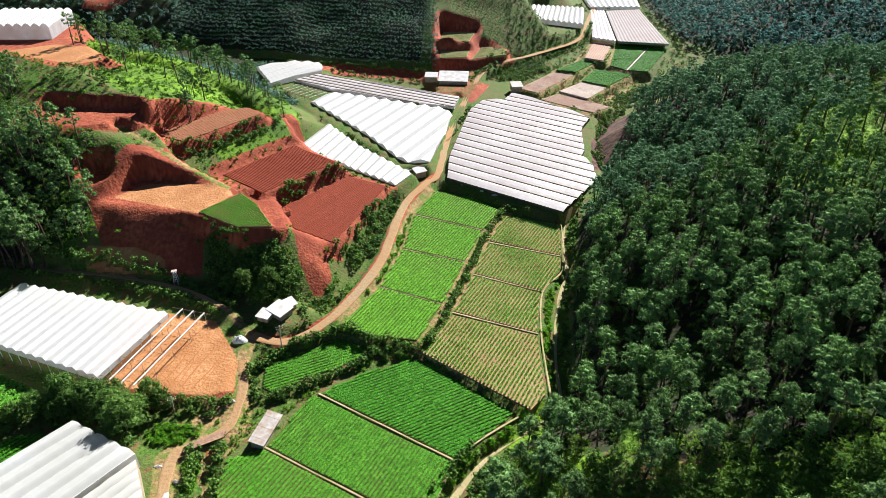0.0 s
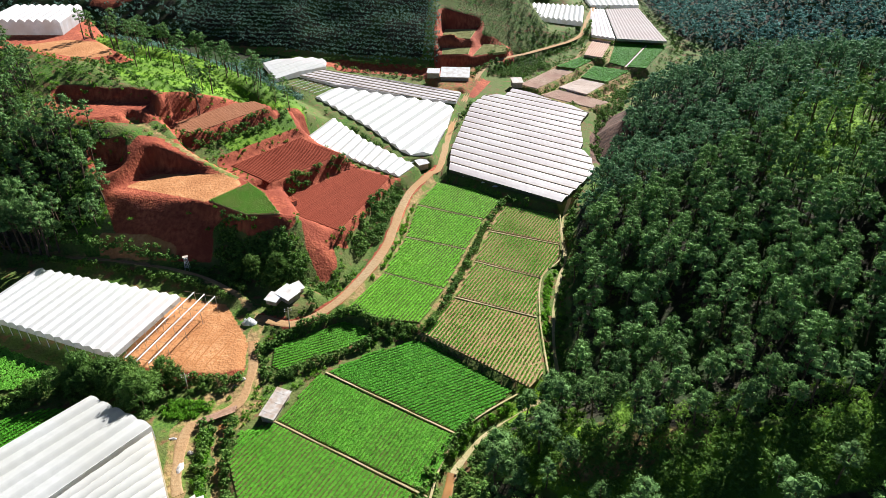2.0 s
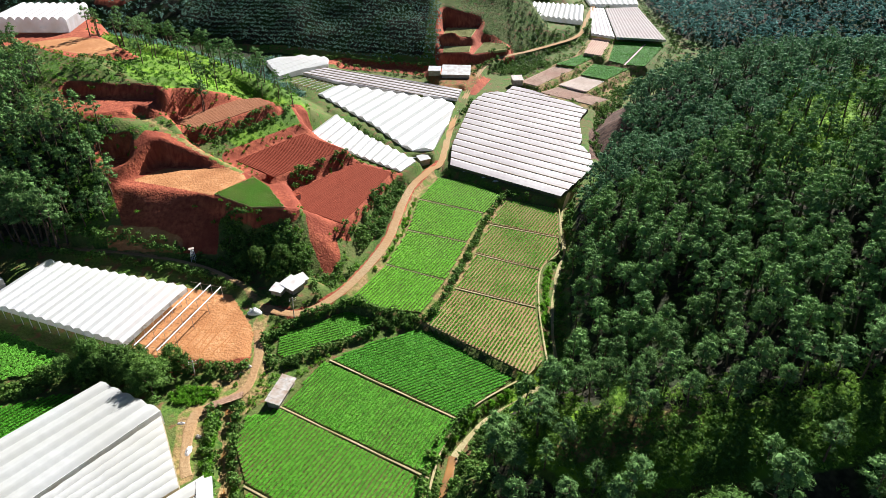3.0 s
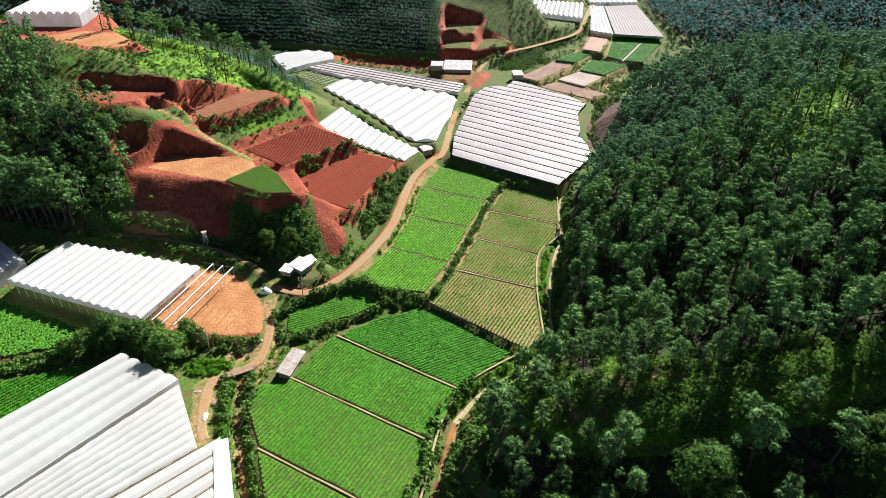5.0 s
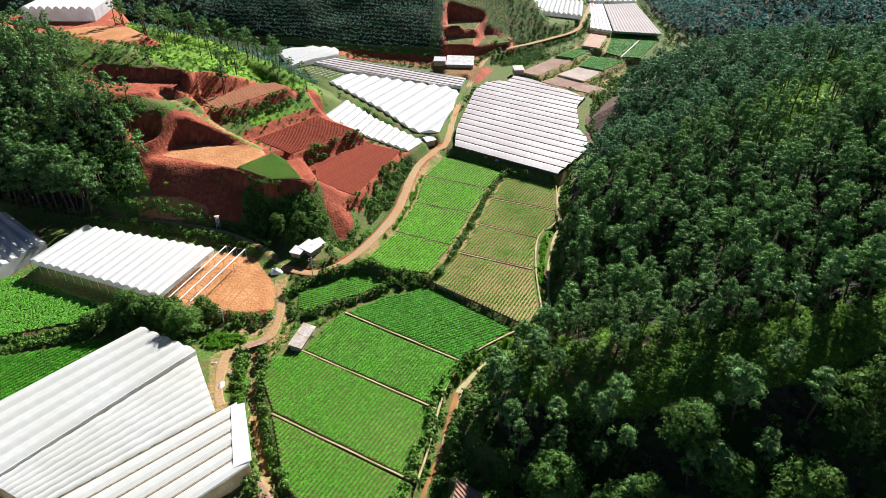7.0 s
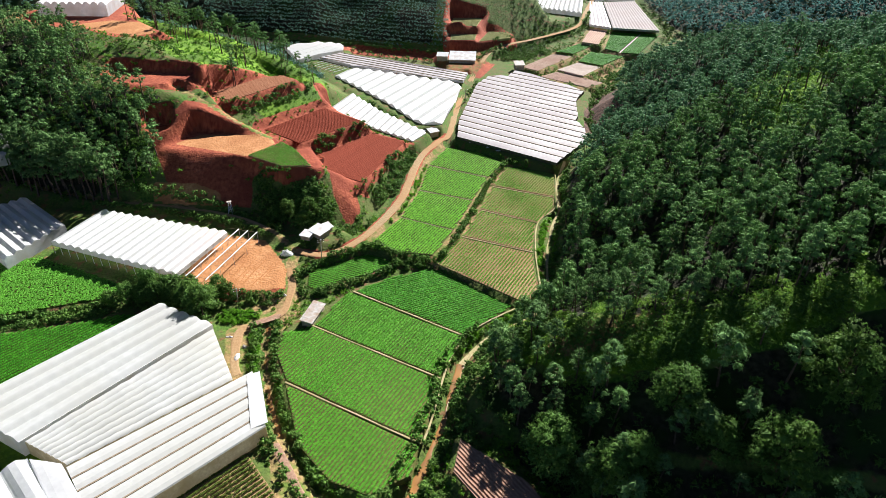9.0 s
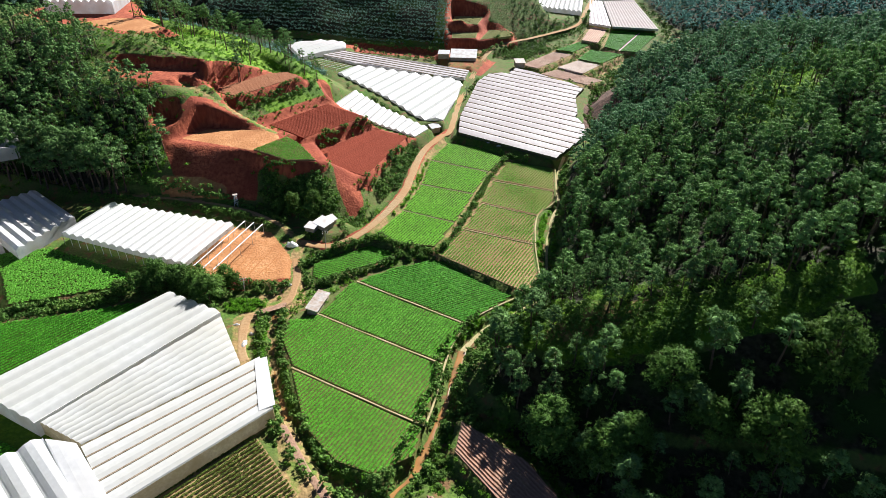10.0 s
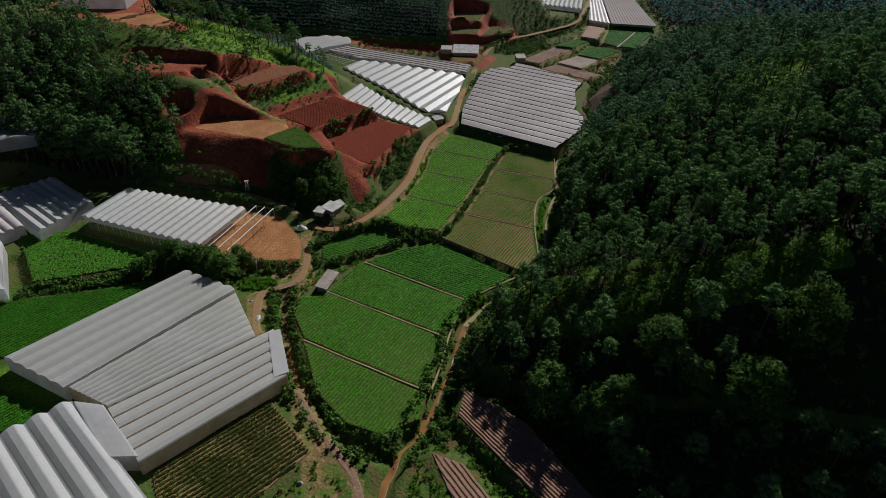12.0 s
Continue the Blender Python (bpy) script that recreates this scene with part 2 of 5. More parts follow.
def box(c, size, turn=0.0):
    """Corners and faces of a box standing on the point c, turned by degrees round z, with a slightly narrower top edge."""
    a, (sx, sy, sz) = radians(turn), size
    v = []
    for z, k in ((0, 1.0), (sz - min(sz, 0.05) * 0.5, 1.0), (sz, 0.985)):
        for x, y in ((-1, -1), (1, -1), (1, 1), (-1, 1)):
            px, py = x * sx / 2 * k, y * sy / 2 * k
            v.append((c[0] + px * math.cos(a) - py * math.sin(a), c[1] + px * math.sin(a) + py * math.cos(a), c[2] + z))
    f = [(3, 2, 1, 0), (8, 9, 10, 11)] + [(i + 4 * k, (i + 1) % 4 + 4 * k, (i + 1) % 4 + 4 * k + 4, i + 4 * k + 4) for k in (0, 1) for i in range(4)]
    return v, f


def bar(a, b, r, sides=6):
    """A tube from a to b."""
    a, b = Vector(a), Vector(b)
    q = (b - a).to_track_quat("Z", "Y")
    v = [p + q @ Vector((r * math.cos(k * math.tau / sides), r * math.sin(k * math.tau / sides), 0)) for p in (a, b) for k in range(sides)]
    f = [(k, (k + 1) % sides, sides + (k + 1) % sides, sides + k) for k in range(sides)] + [tuple(range(sides - 1, -1, -1)), tuple(range(sides, 2 * sides))]
    return [tuple(p) for p in v], f


def joined(pieces):
    v, f = [], []
    for pv, pf in pieces:
        o = len(v)
        v += list(pv)
        f += [tuple(i + o for i in face) for face in pf]
    return v, f


def rough2(x, y, size, seed=0):
    """Smooth random heights between -1 and 1, over lengths of about size metres."""
    x, y = np.asarray(x, float) / size + 137.3 * seed, np.asarray(y, float) / size - 71.9 * seed
    i, j = np.floor(x), np.floor(y)
    u, v = x - i, y - j
    u, v = u * u * (3 - 2 * u), v * v * (3 - 2 * v)

    def lattice(a, b):
        h = np.sin(a * 127.1 + b * 311.7 + seed * 17.3) * 43758.5453
        return (h - np.floor(h)) * 2 - 1

    return (lattice(i, j) * (1 - u) + lattice(i + 1, j) * u) * (1 - v) + (lattice(i, j + 1) * (1 - u) + lattice(i + 1, j + 1) * u) * v


def inside_by(poly, x, y):
    """How far each place lies inside a polygon (outside: minus)."""
    x, y = np.asarray(x, float), np.asarray(y, float)
    best, odd = np.full(x.shape, 1e9), np.zeros(x.shape, bool)
    for (ax, ay), (bx, by) in zip(poly, poly[1:] + poly[:1]):
        ex, ey = bx - ax, by - ay
        k = np.clip(((x - ax) * ex + (y - ay) * ey) / (ex * ex + ey * ey + 1e-12), 0, 1)
        best = np.minimum(best, np.hypot(x - ax - k * ex, y - ay - k * ey))
        if ay != by:
            odd ^= ((ay > y) != (by > y)) & (x < ex * (y - ay) / ey + ax)
    return np.where(odd, best, -best)


def along(points, x, y):
    """Distance from a polyline of (x, y, z), and the line's height there."""
    best, height = np.full(np.shape(x), 1e9), np.zeros(np.shape(x))
    for (ax, ay, az), (bx, by, bz) in zip(points, points[1:]):
        ex, ey = bx - ax, by - ay
        k = np.clip(((x - ax) * ex + (y - ay) * ey) / (ex * ex + ey * ey), 0, 1)
        d = np.hypot(x - ax - k * ex, y - ay - k * ey)
        height = np.where(d < best, az + k * (bz - az), height)
        best = np.minimum(best, d)
    return best, height


def step(a, b, x):
    k = np.clip((np.asarray(x, float) - a) / (b - a), 0, 1)
    return k * k * (3 - 2 * k)


def curve_through(points, gap=1.5):
    """A smooth line of places about gap apart through a few given ones."""
    p = np.array([points[0], *points, points[-1]], float)
    out = []
    for k in range(1, len(p) - 2):
        n = max(2, int(np.linalg.norm(p[k + 1] - p[k]) / gap))
        t = (np.arange(n) / n)[:, None]
        out.append(0.5 * (2 * p[k] + (p[k + 1] - p[k - 1]) * t + (2 * p[k - 1] - 5 * p[k] + 4 * p[k + 1] - p[k + 2]) * t ** 2
                          + (3 * p[k] - p[k - 1] - 3 * p[k + 1] + p[k + 2]) * t ** 3))
    return np.vstack(out + [p[-1:]])


# ---- the plan: hills, terraces, tracks ----
RIGHT_HILL = [(120, 28), (60, 36), (32, 44), (16, 52), (4, 60), (7, 78), (11, 90), (26, 101), (31, 118), (34, 140), (39, 160), (45, 187), (61, 215), (64, 252), (78, 278),
              (104, 287), (150, 287), (230, 276), (340, 245), (420, 150), (420, 0)]
LEFT_HILL = [(-420, 160), (-162, 160), (-120, 153), (-84, 149), (-62, 150), (-52, 139), (-42, 141), (-31, 149), (-25, 166), (-20, 186), (-17, 206), (-33, 222), (-52, 248),
             (-66, 268), (-72, 295), (-108, 320), (-135, 350), (-190, 372), (-420, 372)]
NORTH_HILL = [(-420, 395), (-150, 385), (-100, 362), (-60, 352), (-8, 338), (18, 334), (32, 358), (52, 372), (84, 400), (96, 440), (102, 500), (100, 900), (-420, 900)]
EAST_HILL = [(146, 398), (165, 368), (250, 352), (420, 310), (900, 250), (900, 1000), (190, 1000), (158, 600), (146, 480)]
HILLS = [(RIGHT_HILL, 67.0, 73.0), (LEFT_HILL, 47.0, 55.0), (NORTH_HILL, 75.0, 122.0), (EAST_HILL, 60.0, 210.0)]

# the terraced fields: outline, height of the ground
FIELDS = {
    "N1": ([(-29.1, 109.6), (-19.2, 116.7), (-6, 121.9), (16.7, 103.3), (2.5, 90.4)], -1.0),
    "N2": ([(-30.7, 108.9), (2.0, 89.3), (-3.6, 74.3), (-38.6, 93.8)], -1.0),
    "N3": ([(-39.1, 93.0), (-4.2, 73.1), (-7.7, 53.8), (-41.4, 72.3), (-46.1, 82), (-46.1, 90.3)], -1.0),
    "N4": ([(-41.4, 71.0), (-8.2, 52.6), (-9.5, 44.9), (-17.7, 39.9), (-26, 43.1), (-34.6, 52.6)], -1.0),
    "N0": ([(-43.6, 111), (-44.5, 117.8), (-27.6, 129), (-19.7, 124.7), (-20.8, 121.3), (-41.2, 109.6)], -0.5),
    "M1": ([(-28.6, 129.6), (-18.5, 149.5), (-0.5, 141.2), (-6.8, 126.2)], 1.3),
    "M2": ([(-18.3, 149.8), (-12.7, 169.5), (6.55, 162.2), (-0.3, 141.7)], 1.5),
    "M3": ([(-12.6, 170), (-9.8, 191.2), (12.9, 180.9), (6.6, 162.7)], 1.7),
    "M4": ([(-9.6, 191.8), (-2.9, 209.1), (10.5, 204.2), (20.1, 194.1), (13.3, 181.5)], 1.9),
    "R1": ([(-5.6, 122.4), (2.5, 137.7), (24.8, 128.8), (24.1, 107.6), (20.2, 102.7)], 0.7),
    "R2": ([(3.3, 138.8), (9.2, 156), (27.9, 147.5), (24.8, 129.8)], 0.9),
    "R3": ([(9.5, 157.2), (14.8, 173.8), (36.7, 165.7), (35.2, 157.9), (28.7, 148)], 1.1),
    "R4": ([(15.4, 175.3), (21.3, 191.8), (39.4, 185.9), (37, 166.8)], 1.3),
    "RF1": ([(-76.6, 200.3), (-57.1, 225.9), (-38.8, 210.8), (-59.8, 186.7)], 13.0),
    "RF2": ([(-54.2, 185.2), (-34.4, 209.2), (-20.2, 201.5), (-33.3, 163.6), (-47, 172)], 8.0),
    "TF": ([(-99.7, 210.8), (-99.0, 217), (-84.3, 237.1), (-76.5, 239.5), (-69.8, 233.0), (-90.6, 206.3)], 23.0),
    "GP": ([(-74.5, 168.9), (-64.8, 181.6), (-57.7, 173.1), (-50, 160.4), (-60.1, 160.0)], 15.6),
    "LF1": ([(-144.9, 119.8), (-130.3, 123.9), (-96, 108.8), (-98.1, 104), (-126.2, 94.6)], 0.0),
    "LF2": ([(-150, 80), (-99.8, 94.3), (-93.4, 96.9), (-83.5, 97.5), (-112, 62.9), (-160, 62)], -1.0),
    "YF": ([(-45.7, 50.6), (-32.6, 35), (-42.9, 21), (-57.6, 16), (-64.5, 28.6)], -1.0),
    "BF1": ([(1, 53.0), (14.5, 42.2), (29, 18), (19, 18), (-0.5, 44.4)], 1.0),
    "BF2": ([(-6.2, 34.7), (0.4, 32), (9, 18), (0.3, 18)], -0.5),
    "LF3": ([(-150, 60), (-118, 55), (-93, 44), (-104, 38), (-150, 44)], -1.0),
    "B1": ([(38.9, 314.6), (61.2, 343.1), (70.7, 337.1), (46.7, 307.7)], 6.0),
    "B2": ([(61.5, 342.5), (78.9, 361.1), (84.7, 354.5), (71.2, 338)], 7.0),
    "B3": ([(58.3, 310.2), (71.5, 323.7), (82.9, 315.5), (70.4, 299.3)], 6.0),
    "B4": ([(48.1, 300.6), (58.2, 309.5), (79.5, 290.3), (69.9, 282.7)], 5.0),
    "B5": ([(72.2, 325.0), (82.7, 344.5), (100.5, 335.5), (84.0, 316.1)], 6.5),
    "B6": ([(91.6, 346.8), (103.8, 386.1), (121.8, 383.5), (98.0, 338.5)], 8.0),
    "B7": ([(99.2, 338.0), (123.0, 383.1), (133.8, 381.1), (109.3, 335.5)], 8.0),
    "T1": ([(-1.9, 365.1), (14.5, 362.5), (19.0, 384.0), (0.3, 384.0)], 17.0),
    "T2": ([(-1.5, 344.6), (13.0, 345.6), (14.5, 358.3), (-1.3, 357.0)], 13.0),
    "T3": ([(15.5, 345.6), (34.9, 354.6), (35.6, 366.5), (22.6, 370.1)], 12.0),
    "B8": ([(79.8, 358.6), (92.2, 394.5), (101.8, 388.6), (88.8, 353.0)], 9.0),
}
# other levelled ground: outline, height, width of the bank, whether it lies bare
LEVELS = [
    ([(-126.5, 128), (-120, 149), (-73, 141), (-62, 135), (-51.5, 120), (-50.4, 110), (-56, 107.5), (-74, 109.5), (-83, 110)], 0.5, 3.0, 0.0),
    ([(-112, 60), (-82, 98), (-63, 89), (-52, 71), (-46, 70), (-41, 54), (-66, 26), (-100, 10), (-125, 20)], -1.0, 4.0, 0.0),
    ([(-165, 140), (-152, 158), (-127, 138), (-136, 115), (-170, 85)], 0.0, 4.0, 0.0),
    ([(0, 213), (3, 242), (14, 292), (35, 311), (70, 278), (60, 240), (60, 212), (41, 185)], 4.4, 2.0, 0.0),
    ([(-80, 312), (-64, 338), (10, 300), (2, 248), (-4, 222), (-15, 221), (-66, 288)], 6.6, 3.0, 0.0),
    ([(-104, 345), (-84, 358), (-62, 350), (-66, 325), (-84, 306)], 6.5, 4.0, 0.0),
    ([(-60, 238), (-50, 265), (-31, 236), (-11, 214), (-17, 203), (-37, 217)], 6.4, 3.0, 0.0),
    ([(13, 294), (17, 312), (23, 334), (35, 331), (37, 313), (17, 292)], 4.3, 2.0, 0.0),
    ([(-8, 334), (16, 336), (11, 308), (0, 306)], 7.0, 5.0, 0.5),
    ([(-106, 175.5), (-99, 190.0), (-76, 187.3), (-67.9, 181.7), (-75.1, 167.6), (-80, 169.2)], 16.0, 2.6, 1.0),
    ([(-140.5, 212.4), (-141.2, 219.2), (-107.6, 216.9), (-106.5, 208.5), (-123.7, 201.2)], 30.5, 2.5, 1.0),
    ([(-68, 183.5), (-63, 188), (-56, 187.5), (-48.5, 171), (-50, 161.5), (-57.5, 173)], 11.5, 2.0, 1.0),
    ([(-117, 190), (-111, 192), (-108.5, 184), (-114, 181)], 18.5, 2.5, 1.0),
    ([(-210, 278), (-210, 320), (-176, 316), (-168, 290), (-136, 256), (-146, 246), (-170, 257), (-190, 260)], 38.0, 6.0, 0.8),
    ([(-48, 137), (-41, 141), (-34, 135), (-42, 129)], 3.0, 3.0, 0.0),
    ([(-222, 416), (-202, 420), (-206, 440), (-226, 438)], 28.0, 3.0, 1.0),
    ([(103, 468), (139, 472), (134, 377), (91, 386)], 10.0, 5.0, 0.0),
    ([(104, 471), (141, 474), (156, 545), (104, 545)], 11.0, 6.0, 0.0),
    ([(30, 475), (60, 475), (100, 456), (90, 408), (69, 396), (54, 440), (30, 430)], 13.0, 8.0, 0.3),
]
MAIN_ROAD = [(108, 475, 12), (96, 436, 11.5), (82, 394, 10), (52, 366, 9), (31, 351, 8.5), (20.5, 336, 7.5), (10, 297, 4.5), (2.8, 261, 3.6), (-2, 221.5, 3.2), (-6.3, 214, 3.2),
             (-13, 198.5, 3.1), (-16, 182.5, 3.0), (-18.4, 165, 2.8), (-22.3, 151.4, 2.6), (-28.6, 137, 2.2), (-36.2, 127.6, 1.8), (-42, 125.5, 1.5), (-50.5, 129, 0.8)]
FARM_TRACK = [(-50.5, 129, 0.8), (-50.5, 120, 0.2), (-48, 108.5, -0.4), (-48.6, 99, -0.6), (-54, 94, -0.8), (-58, 91, -0.9), (-56.5, 80, -0.9), (-54, 74, -1.0)]
UPPER_TRACK = [(-50.5, 129, 0.8), (-60, 139, 2.0), (-74, 147, 2.6), (-95, 153, 2.8), (-125, 158, 2.6), (-160, 168, 2.5)]
BANK_TRACK = [(-49.5, 97, -0.9), (-51, 93.5, -1.6), (-48.6, 80, -3.2), (-44, 66, -3.5), (-37.6, 52.5, -3.7), (-30, 41.5, -3.8), (-18, 35.5, -4.0)]
LOW_TRACK = [(-40, 53, -1.2), (-34, 44, -1.3), (-28, 36, -1.5), (-22, 28, -1.7), (-19, 14, -2.0)]
STREAM = [(46, 200, 0.5), (40, 180, 0.0), (38, 160, -0.6), (33, 145, -1.0), (29, 125, -1.4), (27.5, 106, -2.0), (21, 100, -2.4), (8.5, 91, -2.8), (1.5, 81, -3.0), (-0.5, 73, -3.2), (-2.8, 62, -3.4),
          (-5.4, 53, -3.6), (-8.6, 44, -3.8), (-13.5, 36, -4.0), (-17, 26, -4.1), (-15, 5, -4.3)]
SPUR_PATH = [(-112, 207, 28), (-104, 202.5, 26.5), (-97, 198.5, 24.3), (-86, 193.2, 19.8), (-77, 189.6, 16.8), (-70, 185, 15.8)]
TRACKS = [(MAIN_ROAD, 1.6), (FARM_TRACK, 1.3), (UPPER_TRACK, 0.8), (BANK_TRACK, 1.0), (LOW_TRACK, 1.4), (SPUR_PATH, 1.0)]
SCAR_AREA = [(63, 250), (58, 222), (70, 226), (79, 252), (84, 276), (76, 280)]


CREST = [(12, 66, 3.5), (22, 70, 10.5), (33, 70, 17), (46, 67.5, 23), (60, 66.5, 28), (73, 67, 31), (88, 69.5, 35), (105, 73, 40), (140, 82, 50), (200, 97, 58)]
RIDGE = [(-190, 300, 35), (-170, 297, 34), (-146, 291, 32), (-128, 285, 30.5), (-114, 279, 28.5), (-100, 273, 26), (-88, 268, 23), (-77, 260, 20.5), (-70, 250, 19)]
LOW_TERRACES = [(-63, 190), (-39, 215), (-18, 205), (-26, 164), (-48, 165), (-58, 178)]
SHOULDER = [(-102, 211), (-93.5, 208), (-71, 238), (-60, 240), (-54, 228), (-74, 202), (-57, 187), (-63, 183), (-70, 187), (-88, 196)]


def height(x, y, fine=True):
    """The height of the ground."""
    x, y = np.asarray(x, float), np.asarray(y, float)
    z = -1.4 + 2.2 * step(110, 135, y) + 1.2 * step(150, 230, y) + 9.0 * step(270, 480, y) + 0.5 * rough2(x, y, 30, 1)
    for outline, top, reach in HILLS:
        d = np.maximum(inside_by(outline, x, y), 0)
        d = np.maximum(d + 5.0 * rough2(x, y, 45, 2) * step(6, 50, d), 0)
        z = z + top * (1 - np.exp(-d / reach))
    far = step(700, 2200, np.hypot(x, y - 200))
    z = z + far * (60 + 50 * rough2(x, y, 420, 3))
    rough = step(0, 12, z - 4)
    z = z + rough * (1.1 * rough2(x, y, 17, 4) + 0.5 * rough2(x, y, 7, 5))
    if fine:
        z = z + 0.12 * rough2(x, y, 2.6, 6)
    d, level = along(CREST, x, y)
    z = np.maximum(z, level + 0.6 - 0.10 * d - 0.62 * np.maximum(d - 7, 0) + 0.8 * rough2(x, y, 12, 7))
    d, level = along(RIDGE, x, y)
    z = np.maximum(z, level - 0.1 * d - 0.6 * np.maximum(d - 4, 0) + 0.5 * rough2(x, y, 9, 12))
    k = step(-3, 1.0, inside_by(LOW_TERRACES, x, y))
    z = z + (np.minimum(z, 10.5) - z) * k
    k = step(-4, 0.5, inside_by(SHOULDER, x, y))
    z = z + (np.maximum(22.6 - 0.45 * (0.797 * x - 0.604 * y + 201.6), 13.2) - z) * k
    d, level = along(SPUR_PATH, x, y)
    z = np.where(d < 11, np.minimum(z, level + 0.12 * d + 2.5 * np.maximum(d - 7, 0)), z)
    for outline, level, width, _ in LEVELS:
        z = z + (level - z) * step(-width, -0.3, inside_by(outline, x, y))
    for outline, level in FIELDS.values():
        z = z + (level - z) * step(-2.4 if level < 4 else -3.6, -0.5, inside_by(outline, x, y))
    for outline, level in [(o, h) for o, h, *_ in LEVELS] + list(FIELDS.values()):
        z = np.where(inside_by(outline, x, y) > -0.45, level, z)
    for line, half in TRACKS:
        d, level = along(line, x, y)
        z = z + (level - z) * (1 - step(half + 0.1, half + 1.9, d))
    d, level = along(STREAM, x, y)
    z = z + (level - z) * (1 - step(1.0, 3.4, d))
    return z


def spacing(lo, hi, fine, start, end):
    """Grid lines that lie close together between lo and hi and ever wider outside."""
    v = list(np.arange(lo, hi + fine, fine))
    d = fine
    while v[-1] < end:
        d *= 1.07
        v.append(v[-1] + d)
    d = fine
    while v[0] > start:
        d *= 1.07
        v.insert(0, v[0] - d)
    return np.array(v)


def build_ground():
    gx, gy = spacing(-165, 110, 1.3, -4200, 4200), spacing(15, 352, 1.3, -3200, 4600)
    X, Y = np.meshgrid(gx, gy)
    Z = height(X, Y)
    nx, ny = len(gx), len(gy)
    i = np.arange(nx * ny).reshape(ny, nx)
    faces = np.stack([i[:-1, :-1], i[:-1, 1:], i[1:, 1:], i[1:, :-1]], -1).reshape(-1, 4)
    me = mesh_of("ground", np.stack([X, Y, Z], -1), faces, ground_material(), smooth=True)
    bare, pale, grass, forest = (np.zeros(X.shape) for _ in range(4))
    for outline, level, width, raw in LEVELS:
        if raw:
            bare = np.maximum(bare, raw * step(-width - 1.5, -width + 0.5, inside_by(outline, X, Y)))
    for name in ("RF1", "RF2", "TF", "GP", "T1", "T2", "T3"):
        bare = np.maximum(bare, step(-6.0, -3.0, inside_by(FIELDS[name][0], X, Y)))
    for outline in RED_GROUND:
        bare = np.maximum(bare, step(-2, 1, inside_by(outline, X, Y)))
    for outline in GREEN_BANKS:
        bare = bare * (1 - step(-1, 1, inside_by(outline, X, Y)))
    for outline in PALE_GROUND:
        pale = np.maximum(pale, step(-1.5, 1, inside_by(outline, X, Y)))
    dirt = np.zeros(X.shape)
    for outline in DIRT_GROUND:
        dirt = np.maximum(dirt, step(-2.0, 1.5, inside_by(outline, X, Y)))
    for line, half in TRACKS[1:]:
        dirt = np.maximum(dirt, 0.8 * (1 - step(half, half + 0.5, along(line, X, Y)[0])))
    bare = np.maximum(bare, 0.7 * (1 - step(1.6, 2.6, along(MAIN_ROAD[8:], X, Y)[0])))
    for outline in GRASS_GROUND:
        grass = np.maximum(grass, step(-2 if outline in CLEARINGS else -9, 2, inside_by(outline, X, Y)))
    # forest: where the shade-darkened litter lies, under the woods and plantation
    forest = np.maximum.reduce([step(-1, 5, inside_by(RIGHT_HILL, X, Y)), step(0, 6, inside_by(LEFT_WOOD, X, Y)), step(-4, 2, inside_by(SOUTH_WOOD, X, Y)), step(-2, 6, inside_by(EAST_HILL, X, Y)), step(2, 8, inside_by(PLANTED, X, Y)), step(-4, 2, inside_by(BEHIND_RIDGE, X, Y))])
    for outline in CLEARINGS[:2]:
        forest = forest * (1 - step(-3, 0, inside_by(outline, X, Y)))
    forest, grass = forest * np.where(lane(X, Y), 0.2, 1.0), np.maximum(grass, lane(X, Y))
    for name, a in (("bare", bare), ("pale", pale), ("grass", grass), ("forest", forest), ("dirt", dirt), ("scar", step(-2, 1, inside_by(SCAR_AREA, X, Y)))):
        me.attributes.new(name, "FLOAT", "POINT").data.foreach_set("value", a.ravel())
    tagged(new("ground", me), "red earth valley with grass, scrub and shade-darkened pine litter", "ground", kind="structure")


RED_GROUND = [[(12, 300), (17, 315), (21, 326), (24, 325), (19, 311), (14.5, 299)],
              [(-82, 110), (-56, 107.5), (-50, 110), (-50.5, 106), (-60, 104.5), (-80, 107)], [(-112, 178), (-104, 196), (-90, 200), (-72, 187), (-73, 166), (-71, 153), (-84, 153), (-100, 158)],
              [(-46, 168), (-37, 164), (-33, 152), (-36, 145), (-41, 153)],
              [(-68, 244), (-62, 250), (-50, 238), (-39, 214), (-57, 228), (-62, 238)],
              [(-100, 351), (-30, 338), (4, 326), (12, 332), (-10, 342), (-60, 355)], [(-62, 176), (-56, 188), (-44, 176), (-48, 166)]]
DIRT_GROUND = [[(-27, 133), (-17.5, 152), (-12, 170), (-9.5, 192), (-3, 210), (-5, 213), (-11, 197), (-14, 181), (-16, 165), (-20.5, 150), (-28.5, 134)], [(-64, 106), (-46, 108), (-43, 98), (-48, 90), (-62, 90), (-58, 100)], [(36, 302), (46, 320), (58, 345), (76, 364), (92, 398), (104, 392), (100, 342), (110, 332), (84, 296), (72, 280), (60, 284)], [(-8, 124), (0, 142), (6.5, 162), (13, 181), (21, 195), (24, 193), (16, 174), (10, 156), (3.5, 138), (-4, 121)],
               [(-62, 92), (-54, 94), (-54, 72), (-57, 72)], [(-40, 49), (-33, 41), (-28, 34), (-24, 20), (-30, 12), (-34, 32)], [(-66, 30), (-43, 52), (-46, 54), (-70, 28)],
               [(20, 72), (30, 74), (46, 71), (46, 67), (34, 66), (22, 67)], [(-57, 100), (-47, 106), (-46, 96), (-52, 92)]]
